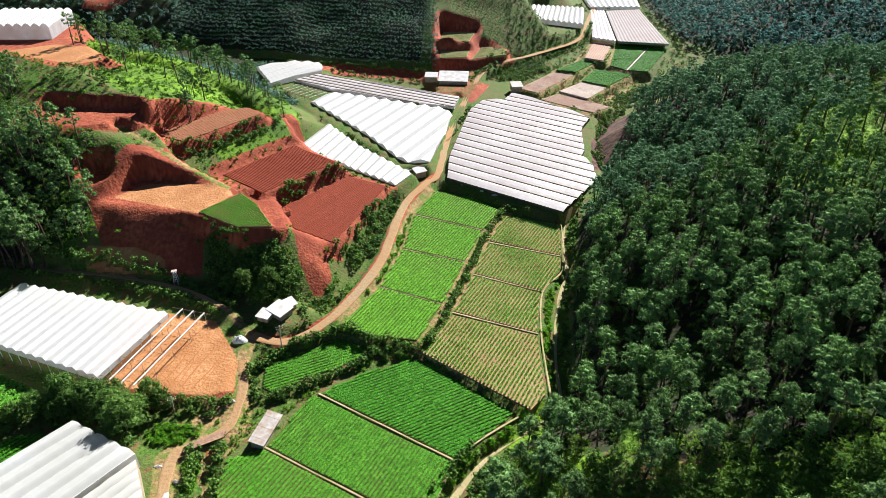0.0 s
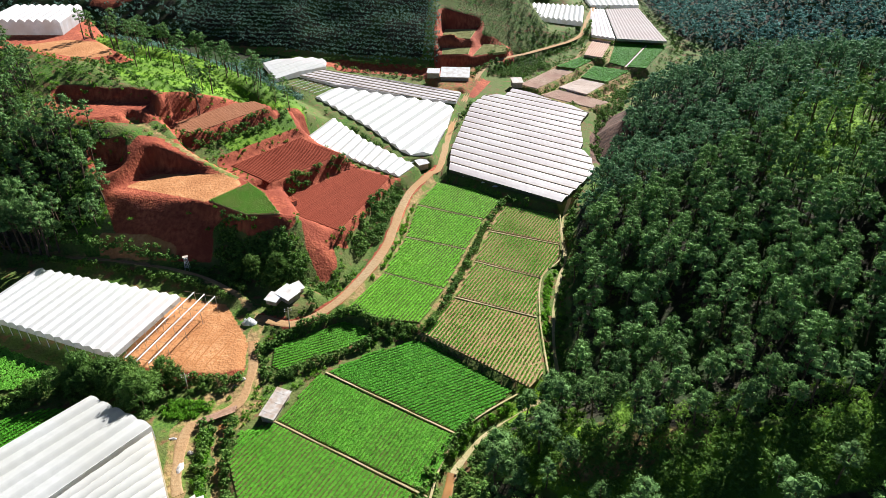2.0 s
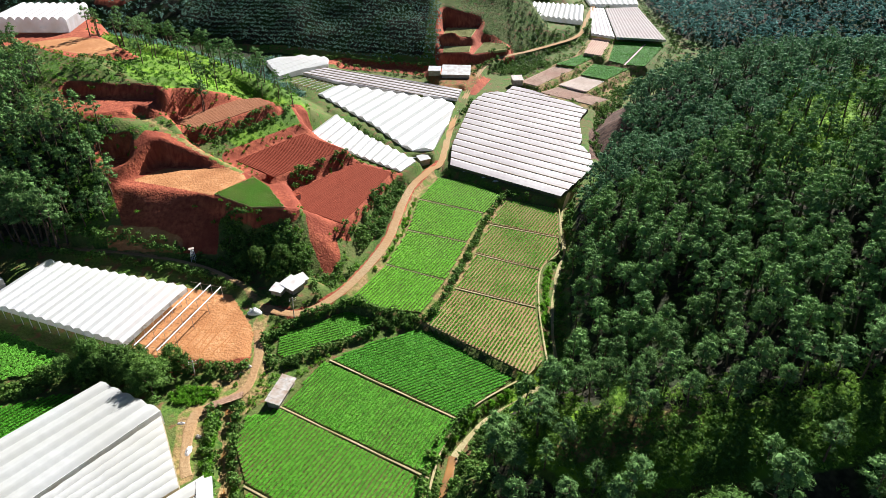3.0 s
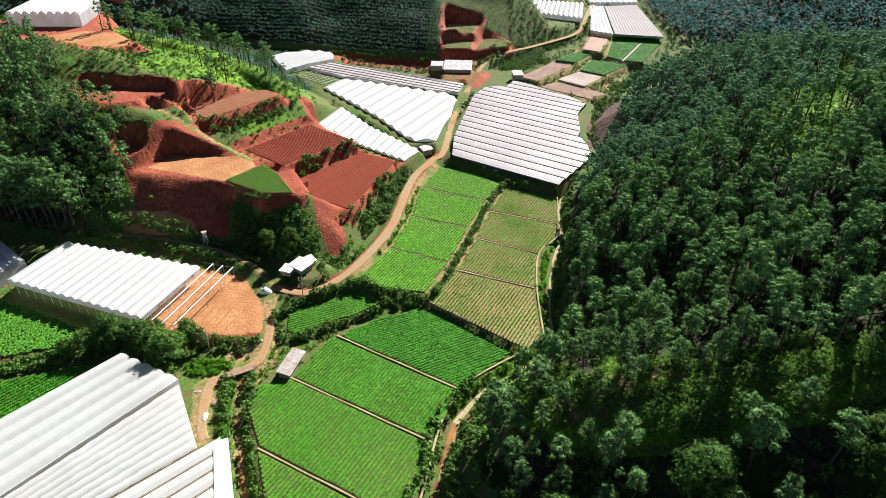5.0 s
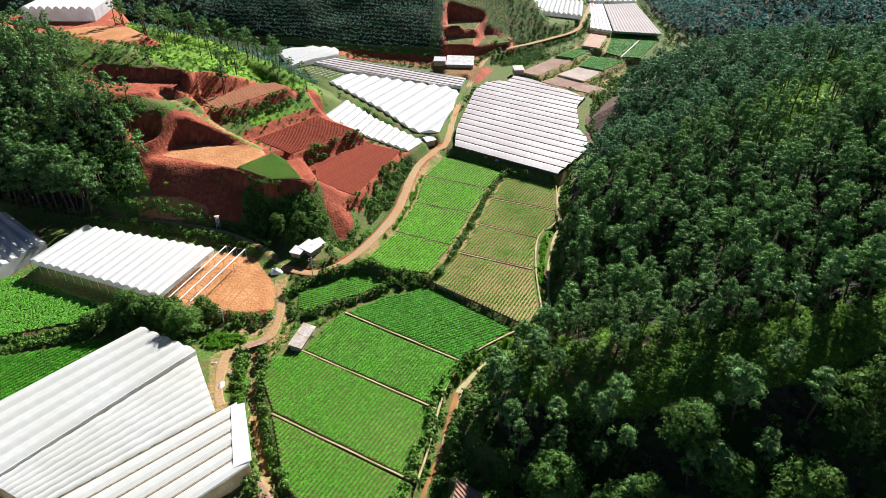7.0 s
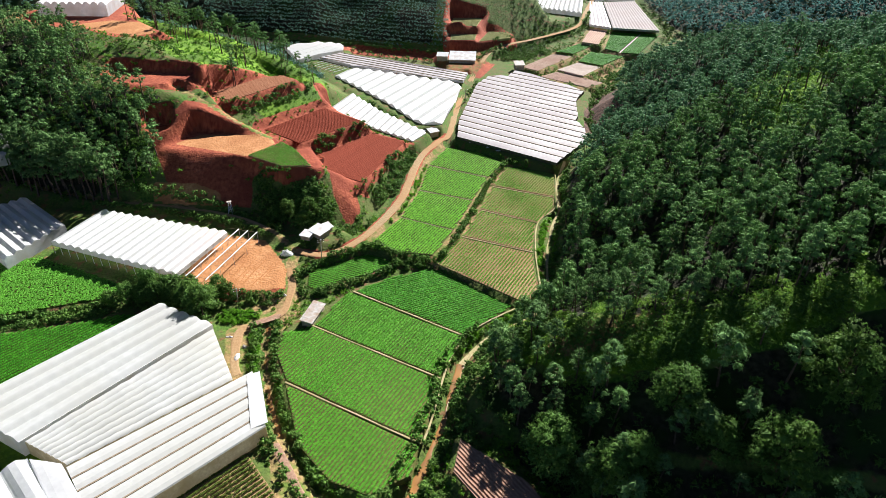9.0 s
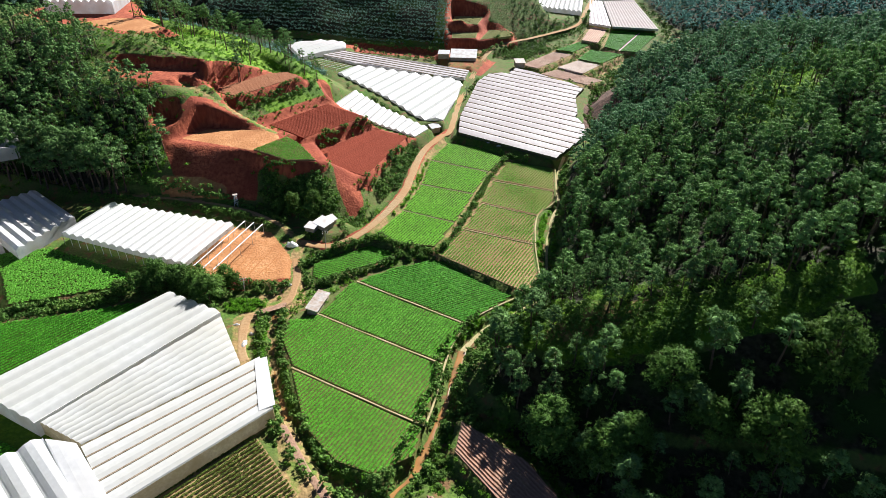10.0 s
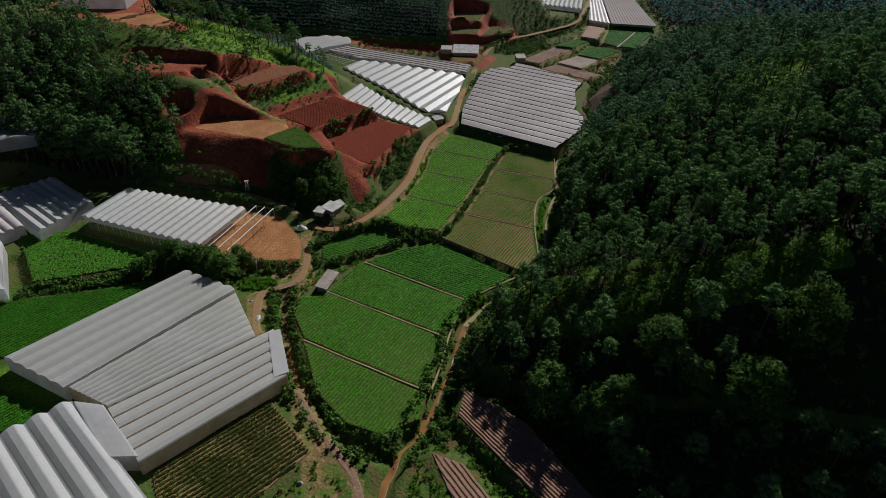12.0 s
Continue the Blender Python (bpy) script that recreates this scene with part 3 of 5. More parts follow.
PALE_GROUND = [[(-104, 178), (-97, 187), (-73, 187), (-67, 181), (-75, 168), (-80, 170)], [(-78, 139), (-62, 135), (-51.5, 119), (-50.4, 110), (-56, 107.5), (-82, 111)],
               [(-190, 260), (-168, 258), (-144, 247), (-136, 254), (-148, 272), (-166, 276)], [(-107, 161), (-92, 159.5), (-82, 156), (-82, 152.5), (-106, 156)]]
CLEARINGS = [[(12, 84), (20, 88), (28, 78), (40, 69), (60, 67.5), (84, 69), (84, 62), (66, 57), (52, 56), (36, 58), (22, 64), (11, 76)], [(88, 150), (100, 168), (118, 206), (142, 206), (122, 170), (110, 142), (98, 132)]]
LANES = [(32, 58), (86, 60.5), (94, 92), (64, 98), (34, 88)]


def lane(x, y):
    """Gaps between the crest's trees, along the sun's way."""
    return (rough2(0.89 * x - 0.45 * y, 0 * x, 7, 51) > 0.18) & (inside_by(LANES, x, y) > 0)


GRASS_GROUND = [[(-168, 300), (-160, 322), (-112, 306), (-78, 280), (-68, 262), (-60, 242), (-70, 240), (-77, 243), (-86, 241), (-101, 222), (-116, 228), (-140, 255)], [(-66, 244), (-60, 232), (-74, 208), (-80, 212)],
                [(14, 80), (20, 102), (30, 104), (24, 88)], [(-120, 60), (-92, 48), (-86, 40), (-125, 46)], *CLEARINGS]
GREEN_BANKS = [[(-93, 206), (-87, 205), (-69, 228), (-62, 238), (-60, 230), (-80, 205), (-86, 203)], [(-31, 162), (-18, 203), (-14, 200), (-18, 178), (-26, 156)], [(-71, 163), (-60, 157.5), (-49, 158), (-42, 147), (-46, 140), (-62, 146), (-70, 153)]]
PLANTED = [(-420, 396), (-168, 386), (-100, 364), (-60, 354), (-8, 342), (-4, 400), (-4, 520), (-420, 560)]
BEHIND_RIDGE = [(-240, 352), (-190, 342), (-150, 308), (-112, 290), (-74, 270), (-68, 285), (-86, 305), (-106, 345), (-66, 354), (-110, 366), (-180, 390)]
SOUTH_WOOD = [(12, 53), (32, 43), (60, 35), (100, 29), (100, 6), (40, 6), (34, 18), (24, 38)]
LEFT_WOOD = [(-330, 163), (-165, 163), (-126, 157), (-106, 162), (-108, 180), (-112, 200), (-130, 202), (-150, 208), (-152, 228), (-165, 246), (-200, 256), (-330, 256)]
build_ground()


# ---- tracks and water ----
def strip(name, line, half, mat, label, category, lift=0.07, edge=0.25):
    p = curve_through(line)
    t = np.gradient(p[:, :2], axis=0)
    t /= np.linalg.norm(t, axis=1)[:, None]
    side = np.stack([-t[:, 1], t[:, 0]], -1)
    v, cols = [], (-1.0, -0.8, -0.45, 0.0, 0.45, 0.8, 1.0)
    for k, q in enumerate(p):
        for c in cols:
            w = half + edge * float(rough2(k * 0.5, 0, 2.0, 8 + (c > 0)))
            sag = -0.05 if abs(c) == 0.45 else (-0.12 if abs(c) == 1 else 0.02 * math.sin(k * 0.9))
            v.append((q[0] + side[k, 0] * w * c, q[1] + side[k, 1] * w * c, q[2] + lift + sag))
    n = len(cols)
    f = [(k * n + c, k * n + c + 1, (k + 1) * n + c + 1, (k + 1) * n + c) for k in range(len(p) - 1) for c in range(n - 1)]
    return tagged(new(name, mesh_of(name, v, f, mat, True)), label, category, kind="structure")


strip("road", MAIN_ROAD, 1.45, ROAD, "packed orange dirt road winding along the valley", "road", 0.10)
strip("farm_track", FARM_TRACK[1:], 1.2, ROAD, "narrow dirt farm track beside the sheds", "track", 0.09)
strip("upper_track", UPPER_TRACK[1:], 0.65, ROAD, "shaded dirt track under the red cut bank", "track", 0.08)
strip("ditch", BANK_TRACK[1:], 0.7, MUD, "muddy orange drainage ditch beside the vegetable terraces", "ditch", 0.10, 0.4)
strip("low_track", LOW_TRACK, 0.9, DRY_SOIL, "bare brown dirt track at the field's end", "track", 0.08)
strip("stream_bed", STREAM[:9], 0.5, PATH_SOIL, "pale dry stream bed beside the forest's edge", "stream", 0.10, 0.5)
strip("water", STREAM[8:], 0.75, MUD, "shallow muddy orange stream below the terraces", "stream", 0.12, 0.9)


for k in range(9):
    x, bend = -58.0 - 2.0 * k + 0.5 * math.sin(2.3 * k), 0.8 * math.sin(1.7 * k)
    strip("wheel_rut", [(x, 110.6 + 0.5 * math.sin(k), 0.5), (x + 1.6 + bend, 117, 0.5), (x + 3.6, 123 + 0.6 * k, 0.5)], 0.10 + 0.05 * (k % 3), RUT, "dark wheel rut pressed into bare orange ground", "rut", 0.05, 0.12)

# ---- fields ----
def rows_in(outline, direction, gap, margin=0.25):
    """The stretches of parallel rows that lie within an outline: start and end of each."""
    u = np.array(direction, float) / np.hypot(*direction)
    w = np.array([-u[1], u[0]])
    p = np.array(outline)
    a, b = p @ u, p @ w
    out = []
    for k in np.arange(b.min() + gap * 0.6, b.max(), gap):
        cuts = []
        for i in range(len(p)):
            j = (i + 1) % len(p)
            if (b[i] > k) != (b[j] > k):
                cuts.append(a[i] + (k - b[i]) / (b[j] - b[i]) * (a[j] - a[i]))
        cuts.sort()
        for s, e in zip(cuts[::2], cuts[1::2]):
            if e - s > 2 * margin + 0.5:
                out.append((u * (s + margin) + w * k, u * (e - margin) + w * k))
    return out, w


def plants(rows, z, gap, size, tall, fill, jitter, flat=0.35):
    """Many small rosettes of leaves along rows: five leaves round a heart, each leaf a bent pair of triangles."""
    spots = []
    for s, e in rows:
        n = max(2, int(np.hypot(*(e - s)) / gap))
        spots.append(s + (e - s) * ((np.arange(n) + 0.5) / n)[:, None])
    c = np.vstack(spots)
    patch = rough2(c[:, 0], c[:, 1], 6.0, 11) * 0.5 + 0.5
    keep = rng.random(len(c)) < fill + (1 - fill) * patch * 0.6
    c, patch = c[keep] + rng.normal(0, jitter, (keep.sum(), 2)), patch[keep]
    n = len(c)
    s = size * (0.75 + 0.35 * patch + 0.25 * rng.random(n))
    t = tall * (0.7 + 0.5 * rng.random(n)) * (0.8 + 0.4 * patch)
    a0 = rng.random(n) * math.tau
    leaves = 5
    v = np.zeros((n, 1 + 2 * leaves, 3))
    v[:, 0] = np.stack([c[:, 0], c[:, 1], z + t], -1)
    for k in range(leaves):
        a = a0 + k * math.tau / leaves + rng.normal(0, 0.15, n)
        for m, (r, h, da) in enumerate(((0.62, 1.05, -0.45), (1.0, flat, 0.35))):
            v[:, 1 + 2 * k + m] = np.stack([c[:, 0] + s * r * np.cos(a + da), c[:, 1] + s * r * np.sin(a + da), z + t * h * (0.8 + 0.4 * rng.random(n))], -1)
    tri = []
    for k in range(leaves):
        p, q, nxt = 1 + 2 * k, 2 + 2 * k, 1 + 2 * ((k + 1) % leaves)
        tri += [(0, p, q), (0, q, nxt)]
    f = (np.array(tri)[None] + (np.arange(n) * (1 + 2 * leaves))[:, None, None]).reshape(-1, 3)
    return v.reshape(-1, 3), f


def field(key, direction, soil, crop=None, gap=0.8, plant_gap=0.5, size=0.36, tall=0.3, fill=0.8, label="", bed=0.14, crop_label="", jitter=0.06, category="vegetable field"):
    outline, z = FIELDS[key]
    c = np.mean(outline, axis=0)
    top = thing("vegetable_field", (c[0], c[1], z), label, category)
    n = len(outline)
    lift = 0.16
    rim = [(x, y, z + lift) for x, y in outline] + [(x + (x - c[0]) * 0.02, y + (y - c[1]) * 0.02, z - 1.1) for x, y in outline]
    part("soil", rim, [tuple(range(n))] + [(i, n + i, n + (i + 1) % n, (i + 1) % n) for i in range(n)], soil, top)
    rows, w = rows_in(outline, direction, gap)
    v, f = [], []
    for s, e in rows:
        m = max(2, int(np.hypot(*(e - s)) / 1.6))
        o = len(v)
        for k in range(m + 1):
            q = s + (e - s) * k / m + w * 0.05 * math.sin(k * 1.7 + s[0])
            h = bed * (0.85 + 0.3 * float(rough2(q[0], q[1], 1.3, 9)))
            for side, up in ((-0.34, 0.0), (-0.16, h), (0.16, h), (0.34, 0.0)):
                v.append((q[0] + w[0] * gap * side, q[1] + w[1] * gap * side, z + lift + 0.004 + up))
        f += [(o + 4 * k + i, o + 4 * k + i + 1, o + 4 * k + i + 5, o + 4 * k + i + 4) for k in range(m) for i in range(3)]
    tagged(part("bed_rows", v, f, soil, top), kind="stuff")
    if crop:
        pv, pf = plants(rows, z + lift + bed * 0.7, plant_gap, size, tall, fill, jitter)
        tagged(part("crop_plants", pv, pf, crop, top, crop_label), kind="stuff")
    return top


UP, ALONG = (8.1, 15.1), (23, 12)
field("N1", ALONG, SHADED_BED_SOIL, CROP_DARK, 0.9, 0.45, 0.47, 0.22, 1.0, "dense dark green vegetable terrace in straight rows")
field("N2", UP, SHADED_BED_SOIL, CROP_MID, 0.9, 0.45, 0.47, 0.20, 1.0, "green vegetable terrace edged by a footpath")
field("N3", UP, MIXED_SOIL, CROP_MID, 0.98, 0.36, 0.45, 0.18, 1.0, "bright green leafy vegetable terrace")
field("N4", UP, MIXED_SOIL, CROP_MID, 0.95, 0.42, 0.43, 0.19, 1.0, "rounded green vegetable terrace above the ditch")
field("N0", (17, 8), SHADED_BED_SOIL, CROP_MID, 0.95, 0.45, 0.47, 0.22, 1.0, "small bright green vegetable plot under the road")
for key in ("M1", "M2", "M3", "M4"):
    field(key, (10, 19.5), SHADED_BED_SOIL, CROP, 0.95, 0.42, 0.44, 0.2, 1.0, "lush bright green lettuce terrace beside the road")
for key, fill, wide in (("R1", 0.85, 0.31), ("R2", 0.95, 0.35), ("R3", 1.0, 0.37), ("R4", 1.0, 0.37)):
    field(key, UP, ROW_SOIL, CROP_OLIVE, 0.98, 0.38, wide, 0.28, fill, "half-grown olive green vegetable terrace with pale soil rows")
field("RF1", (21, -16.3), TILLED, None, 0.8, label="freshly tilled dark red earth terrace", bed=0.11, category="field")
field("RF2", (14, 22), TILLED, None, 0.8, label="tilled red earth field in narrow beds", bed=0.11, category="field")
field("TF", (22, 30), TERRACE_SOIL, None, 1.3, label="pale tilled hillside terrace under a red bank", bed=0.18, category="field")
field("GP", (12, -13), ROW_SOIL, CROP_MID, 0.7, 0.45, 0.33, 0.26, 0.9, "small green vegetable plot on the red spur")
field("LF1", (30, -13), SHADED_BED_SOIL, CROP_OLIVE, 0.7, 0.42, 0.5, 0.34, 0.95, "overgrown light green leafy plot before the greenhouse", jitter=0.25)
field("LF2", (28, 34), SHADED_BED_SOIL, CROP_DARK, 1.1, 0.45, 0.5, 0.32, 1.0, "dark green vegetable rows beside the greenhouse")
field("LF3", (28, 34), SHADED_BED_SOIL, CROP_DARK, 0.95, 0.45, 0.46, 0.32, 1.0, "dark green vegetable rows behind the greenhouse")
field("YF", (25, 25.7), ROW_SOIL, OLIVE_ROWS, 1.15, 0.3, 0.36, 0.35, 0.95, "yellowing vegetable rows on pale soil beside the greenhouse")
field("BF1", (14, -18), DRY_SOIL, None, 0.8, label="bare brown plot in the forest's shade", bed=0.2, category="field")
field("BF2", (9, -14), DRY_SOIL, None, 1.1, label="bare brown furrowed plot beside the stream", bed=0.2, category="field")
for key in ("T1", "T2", "T3"):
    field(key, (14, -6), DRY_GRASS, None, 1.0, label="small pale grassy terrace cut into the far hillside")
for key, label in (("B1", "distant brown tilled plot"), ("B4", "distant dull brown tilled plot behind the greenhouse"), ("B3", "distant pale plot covered with straw")):
    field(key, (14, -10), STRAW if key == "B3" else DUSTY_SOIL, None, 0.8, label=label, bed=0.08, category="field")
for key in ("B2", "B5", "B6", "B7"):
    field(key, (14, -10), SHADED_BED_SOIL, CROP_DARK, 0.9, 0.55, 0.62, 0.3, 1.0, "distant even green vegetable plot")
field("B8", (4, 10), DUSTY_SOIL, None, 1.3, label="distant pinkish furrowed terrace by the road", bed=0.12, category="field")


for n, line in enumerate(([(-29.8, 109.4, -1), (2.6, 89.8, -1)], [(-38.9, 93.4, -1), (-3.6, 73.6, -1)], [(-41.6, 71.6, -1), (-7.6, 53.2, -1)], [(18.5, 102.8, -0.9), (9, 96, -1), (3.2, 89.8, -1), (-1, 81, -1), (-3, 73.4, -1), (-5, 62, -1), (-7.4, 53, -1)],
                          [(25.4, 107, 0.5), (26, 129, 0.7), (28.8, 147.6, 0.9), (36, 158, 1.0), (38, 166, 1.1), (40.2, 186, 1.3)], [(2.6, 138.4, 0.75), (25.2, 129.3, 0.75)], [(9.2, 156.6, 0.95), (28.6, 147.8, 0.95)], [(14.9, 174.5, 1.15), (37, 166.2, 1.15)],
                          [(-18.4, 149.7, 1.35), (-0.4, 141.5, 1.35)], [(-12.6, 169.8, 1.55), (6.6, 162.5, 1.55)], [(-9.7, 191.5, 1.75), (13.1, 181.3, 1.75)])):
    strip("footpath", [(a, b, c + 0.02) for a, b, c in line], 0.22, PATH_SOIL, "narrow trodden earth path between vegetable terraces", "footpath", 0.31, 0.1)


strip("footpath", [(98.6, 338.0, 8.0), (122.6, 383.6, 8.0)], 0.35, STRAW, "pale path between two distant green plots", "footpath", 0.4, 0.1)


# ---- greenhouses ----
def greenhouse(outline, direction, bays, z, eave, rise, film, label, shape="gable", wall=FILM_WALL, gutter=None, posts=0.0, wrinkle=0.05, group="greenhouses", open_sides=False, lean=0.5):
    """A row of joined bays along a direction, each with its roof, its ends and its posts, cut off by the outline."""
    u = np.array(direction, float) / np.hypot(*direction)
    w = np.array([-u[1], u[0]])
    p = np.array(outline)
    a, b = p @ u, p @ w
    lo, hi = b.min(), b.max()
    wide = (hi - lo) / bays
    c = p.mean(0)
    top = thing("greenhouse", (c[0], c[1], z), label, "greenhouse", group)

    def ends(k):
        cuts = []
        for i in range(len(p)):
            j = (i + 1) % len(p)
            if (b[i] > k) != (b[j] > k):
                cuts.append(a[i] + (k - b[i]) / (b[j] - b[i]) * (a[j] - a[i]))
        return (min(cuts), max(cuts)) if cuts else (0.0, 0.1)

    if len(p) == 4:
        ab, bc = p[1] - p[0], p[2] - p[1]
        if abs(ab @ u) / np.hypot(*ab) > abs(bc @ u) / np.hypot(*bc):
            quad = (p[0], p[3], p[1], p[2])
        else:
            quad = (p[1], p[0], p[2], p[3])

        def ends(k):
            return 0.0, float(np.hypot(*(quad[2] - quad[0])))

        def at(s, k, h):
            f, g = (k - lo) / (hi - lo), s / ends(0)[1]
            q = (quad[0] * (1 - f) + quad[1] * f) * (1 - g) + (quad[2] * (1 - f) + quad[3] * f) * g
            return (q[0], q[1], z + h)
    else:
        def at(s, k, h):
            q = u * s + w * k
            return (q[0], q[1], z + h)

    profile = {"gable": [(0, 0), (lean * 0.5, 0.56), (lean, 1), (lean + (1 - lean) * 0.5, 0.5), (1, 0)],
               "arch": [(0, 0), (0.1, 0.42), (0.28, 0.82), (0.5, 1), (0.72, 0.82), (0.9, 0.42), (1, 0)],
               "roll": [(0, 0.1), (0.08, 0.0), (0.28, 0.72), (0.38, 0.96), (0.44, 1.0), (0.72, 0.76), (0.93, 0.3), (1, 0.1)],
               "flat": [(0, 0), (0.06, 0.5), (0.35, 0.92), (0.65, 1), (0.94, 0.5), (1, 0)]}[shape]
    m = len(profile)
    for k in range(bays):
        v0, v1 = lo + k * wide, lo + (k + 1) * wide
        s0, e0 = ends(v0 + 0.03 * wide)
        s1, e1 = ends(v1 - 0.03 * wide)
        n = max(3, int(max(e0 - s0, e1 - s1) / 1.5))
        v = []
        for i in range(n + 1):
            for q, h in profile:
                s = (s0 + (e0 - s0) * i / n) * (1 - q) + (s1 + (e1 - s1) * i / n) * q
                x = at(s, v0 + q * wide, eave + rise * h)
                bow = wrinkle * (float(rough2(x[0], x[1], 2.2, 21)) + (0.8 if i % 2 else -0.4)) * (1 if 0 < i < n else 0)
                v.append((x[0], x[1], x[2] + bow))
        f = [(i * m + q, i * m + q + 1, (i + 1) * m + q + 1, (i + 1) * m + q) for i in range(n) for q in range(m - 1)]
        part("roof_bay", v, f, film, top, smooth=shape == "arch")
        for s_a, s_b in ((s0, s1), (e0, e1)):
            rim = [at(s_a * (1 - q) + s_b * q, v0 + q * wide, eave + rise * h) for q, h in profile]
            low = 0.0 if not open_sides else eave - 1.4
            part("end_wall", rim + [at(s_b, v1, low), at(s_a, v0, low)], [tuple(range(m + 2))], wall, top)
        if gutter and k:
            part("gutter", *joined([box_line(at(s0, v0, eave + 0.24), at(e0, v0, eave + 0.24), 0.36, 0.3)]), gutter, top)
        if posts:
            for s, v_ in ((s0, v0), (e0, v0)):
                part("post", *bar(at(s, v_, 0), at(s, v_, eave), 0.09), STEEL, top)
    for k, (s, e) in ((lo, ends(lo + 0.03 * wide)), (hi, ends(hi - 0.03 * wide))):
        low = 0.0 if not open_sides else eave - 1.4
        n = max(2, int((e - s) / 3))
        v = []
        for i in range(n + 1):
            bow = 0.06 * math.sin(i * 2.1)
            for h in (low, (low + eave) / 2, eave):
                q = at(s + (e - s) * i / n, k, h)
                v.append((q[0] + w[0] * bow, q[1] + w[1] * bow, q[2]))
        f = [(3 * i + h, 3 * i + h + 1, 3 * i + h + 4, 3 * i + h + 3) for i in range(n) for h in (0, 1)]
        part("side_wall", v, f, wall, top)
        if posts:
            for i in range(0, n + 1):
                part("post", *bar(at(s + (e - s) * i / n, k, 0), at(s + (e - s) * i / n, k, eave), 0.09), STEEL, top)
    return top


def box_line(a, b, wide, tall):
    """A beam of rectangular section between two places."""
    a, b = Vector(a), Vector(b)
    d = (b - a).normalized()
    s = Vector((-d.y, d.x, 0)).normalized() * wide / 2
    h = Vector((0, 0, tall / 2))
    v = [tuple(q + x) for q in (a, b) for x in (-s - h, s - h, s + h, -s + h)]
    return v, [(0, 1, 5, 4), (1, 2, 6, 5), (2, 3, 7, 6), (3, 0, 4, 7), (3, 2, 1, 0), (4, 5, 6, 7)]


# the near group beside the vegetable terraces
greenhouse([(-81.6, 97.2), (-64.0, 88.3), (-92.3, 48.6), (-112.1, 58.5)], (28, 39.5), 5, -1.0, 4.3, 0.75, FILM_GREY, "large white film greenhouse with rolling roof bays", "roll", wrinkle=0.012)
greenhouse([(-63.6, 87.2), (-53.0, 68.6), (-79.6, 43.4), (-91.6, 49.2)], (27.3, 38.5), 8, -1.0, 3.8, 0.45, FILM_GREY, "white film greenhouse with a quilted low roof", "arch", NET_WALL, wrinkle=0.1)
net_house = greenhouse([(-79.4, 42.8), (-49.0, 71.4), (-41.5, 54.2), (-66.3, 28.2)], (26, 26), 5, -1.0, 3.9, 0.55, FILM_GREY, "white film greenhouse with dark gutters and net walls", "flat", NET_WALL, GUTTER, wrinkle=0.008)
v = [(x, y, z) for z in (3.5, 3.42) for x, y in ((-49.8, 69.6), (-47.0, 70.8), (-41.2, 55.0), (-44.4, 53.0))]
part("end_sheet", v, [(0, 3, 2, 1), (4, 5, 6, 7), (0, 1, 5, 4), (1, 2, 6, 5), (2, 3, 7, 6), (3, 0, 4, 7)], FILM, net_house, "smooth white film sheet over the roof's end")
greenhouse([(-88.3, 44.6), (-56, 15.2), (-86, -16), (-119, 14)], (20.7, -18.8), 9, -1.0, 4.2, 1.1, FILM, "bright white film greenhouse with deep folds", "roll", wrinkle=0.02)
greenhouse([(-87.6, 44.2), (-80.4, 43.2), (-66.8, 29.4), (-73.4, 29.0)], (14, -14), 1, -1.0, 4.5, 0.15, FILM, "flat white film roof joining two greenhouses", "flat", wrinkle=0.01)
greenhouse([(-126.5, 126.2), (-120.2, 146.7), (-73.3, 133.1), (-81.1, 109.2)], (-7, -22.4), 15, 0.5, 4.3, 0.8, FILM, "white film greenhouse with a toothed edge on steel posts", "gable", wrinkle=0.015, posts=1.0, open_sides=True, lean=0.7)
greenhouse([(-166.0, 141), (-152.2, 157), (-128.6, 138.2), (-136.0, 116.8)], (24, -19), 7, 0.0, 3.8, 0.8, FILM, "shaded white film greenhouse under the wooded slope", "gable", lean=0.6)
greenhouse([(-176, 150), (-143, 121), (-148, 114), (-184, 140)], (24, -20), 3, 0.0, 3.6, 0.8, FILM_OLD, "yellowed film greenhouse with arched bays", "arch")
greenhouse([(-160, 118), (-145.1, 111.6), (-125.5, 89.5), (-129.5, 84), (-170, 92)], (22, -22), 5, 0.0, 3.8, 0.8, FILM, "white film greenhouse beside a leafy plot", "gable")
greenhouse([(-200, 186), (-169, 181), (-156, 163), (-180, 150), (-205, 165)], (30, -6), 4, 14.0, 4.0, 1.2, FILM_OLD, "weathered blue-grey greenhouse among the trees", "arch")
# the middle of the valley
greenhouse([(-62.8, 291.9), (-55.5, 305.9), (4.9, 279.7), (0.2, 248.2), (-5.2, 224.5), (-15, 223.5), (-31.9, 251.2)], (-17, -34), 12, 6.6, 0.45, 1.1, FILM, "large brilliant white greenhouse with a toothed ridge line", "gable", lean=0.6, wrinkle=0.012)
greenhouse([(-78.2, 322.0), (-63.5, 335.5), (7.9, 297.6), (4.9, 281), (-54.3, 307.6)], (68, -37), 6, 6.6, 1.0, 0.4, FILM_OLD, "dusty pinkish greenhouse with long striped bays", "gable", gutter=GUTTER)
greenhouse([(-100.8, 343.3), (-84.6, 354), (-66.8, 350.8), (-64.9, 337), (-78.7, 323), (-84.1, 309)], (-20, -30), 5, 6.5, 2.0, 0.9, FILM, "white greenhouse cluster below the dark hillside", "gable")
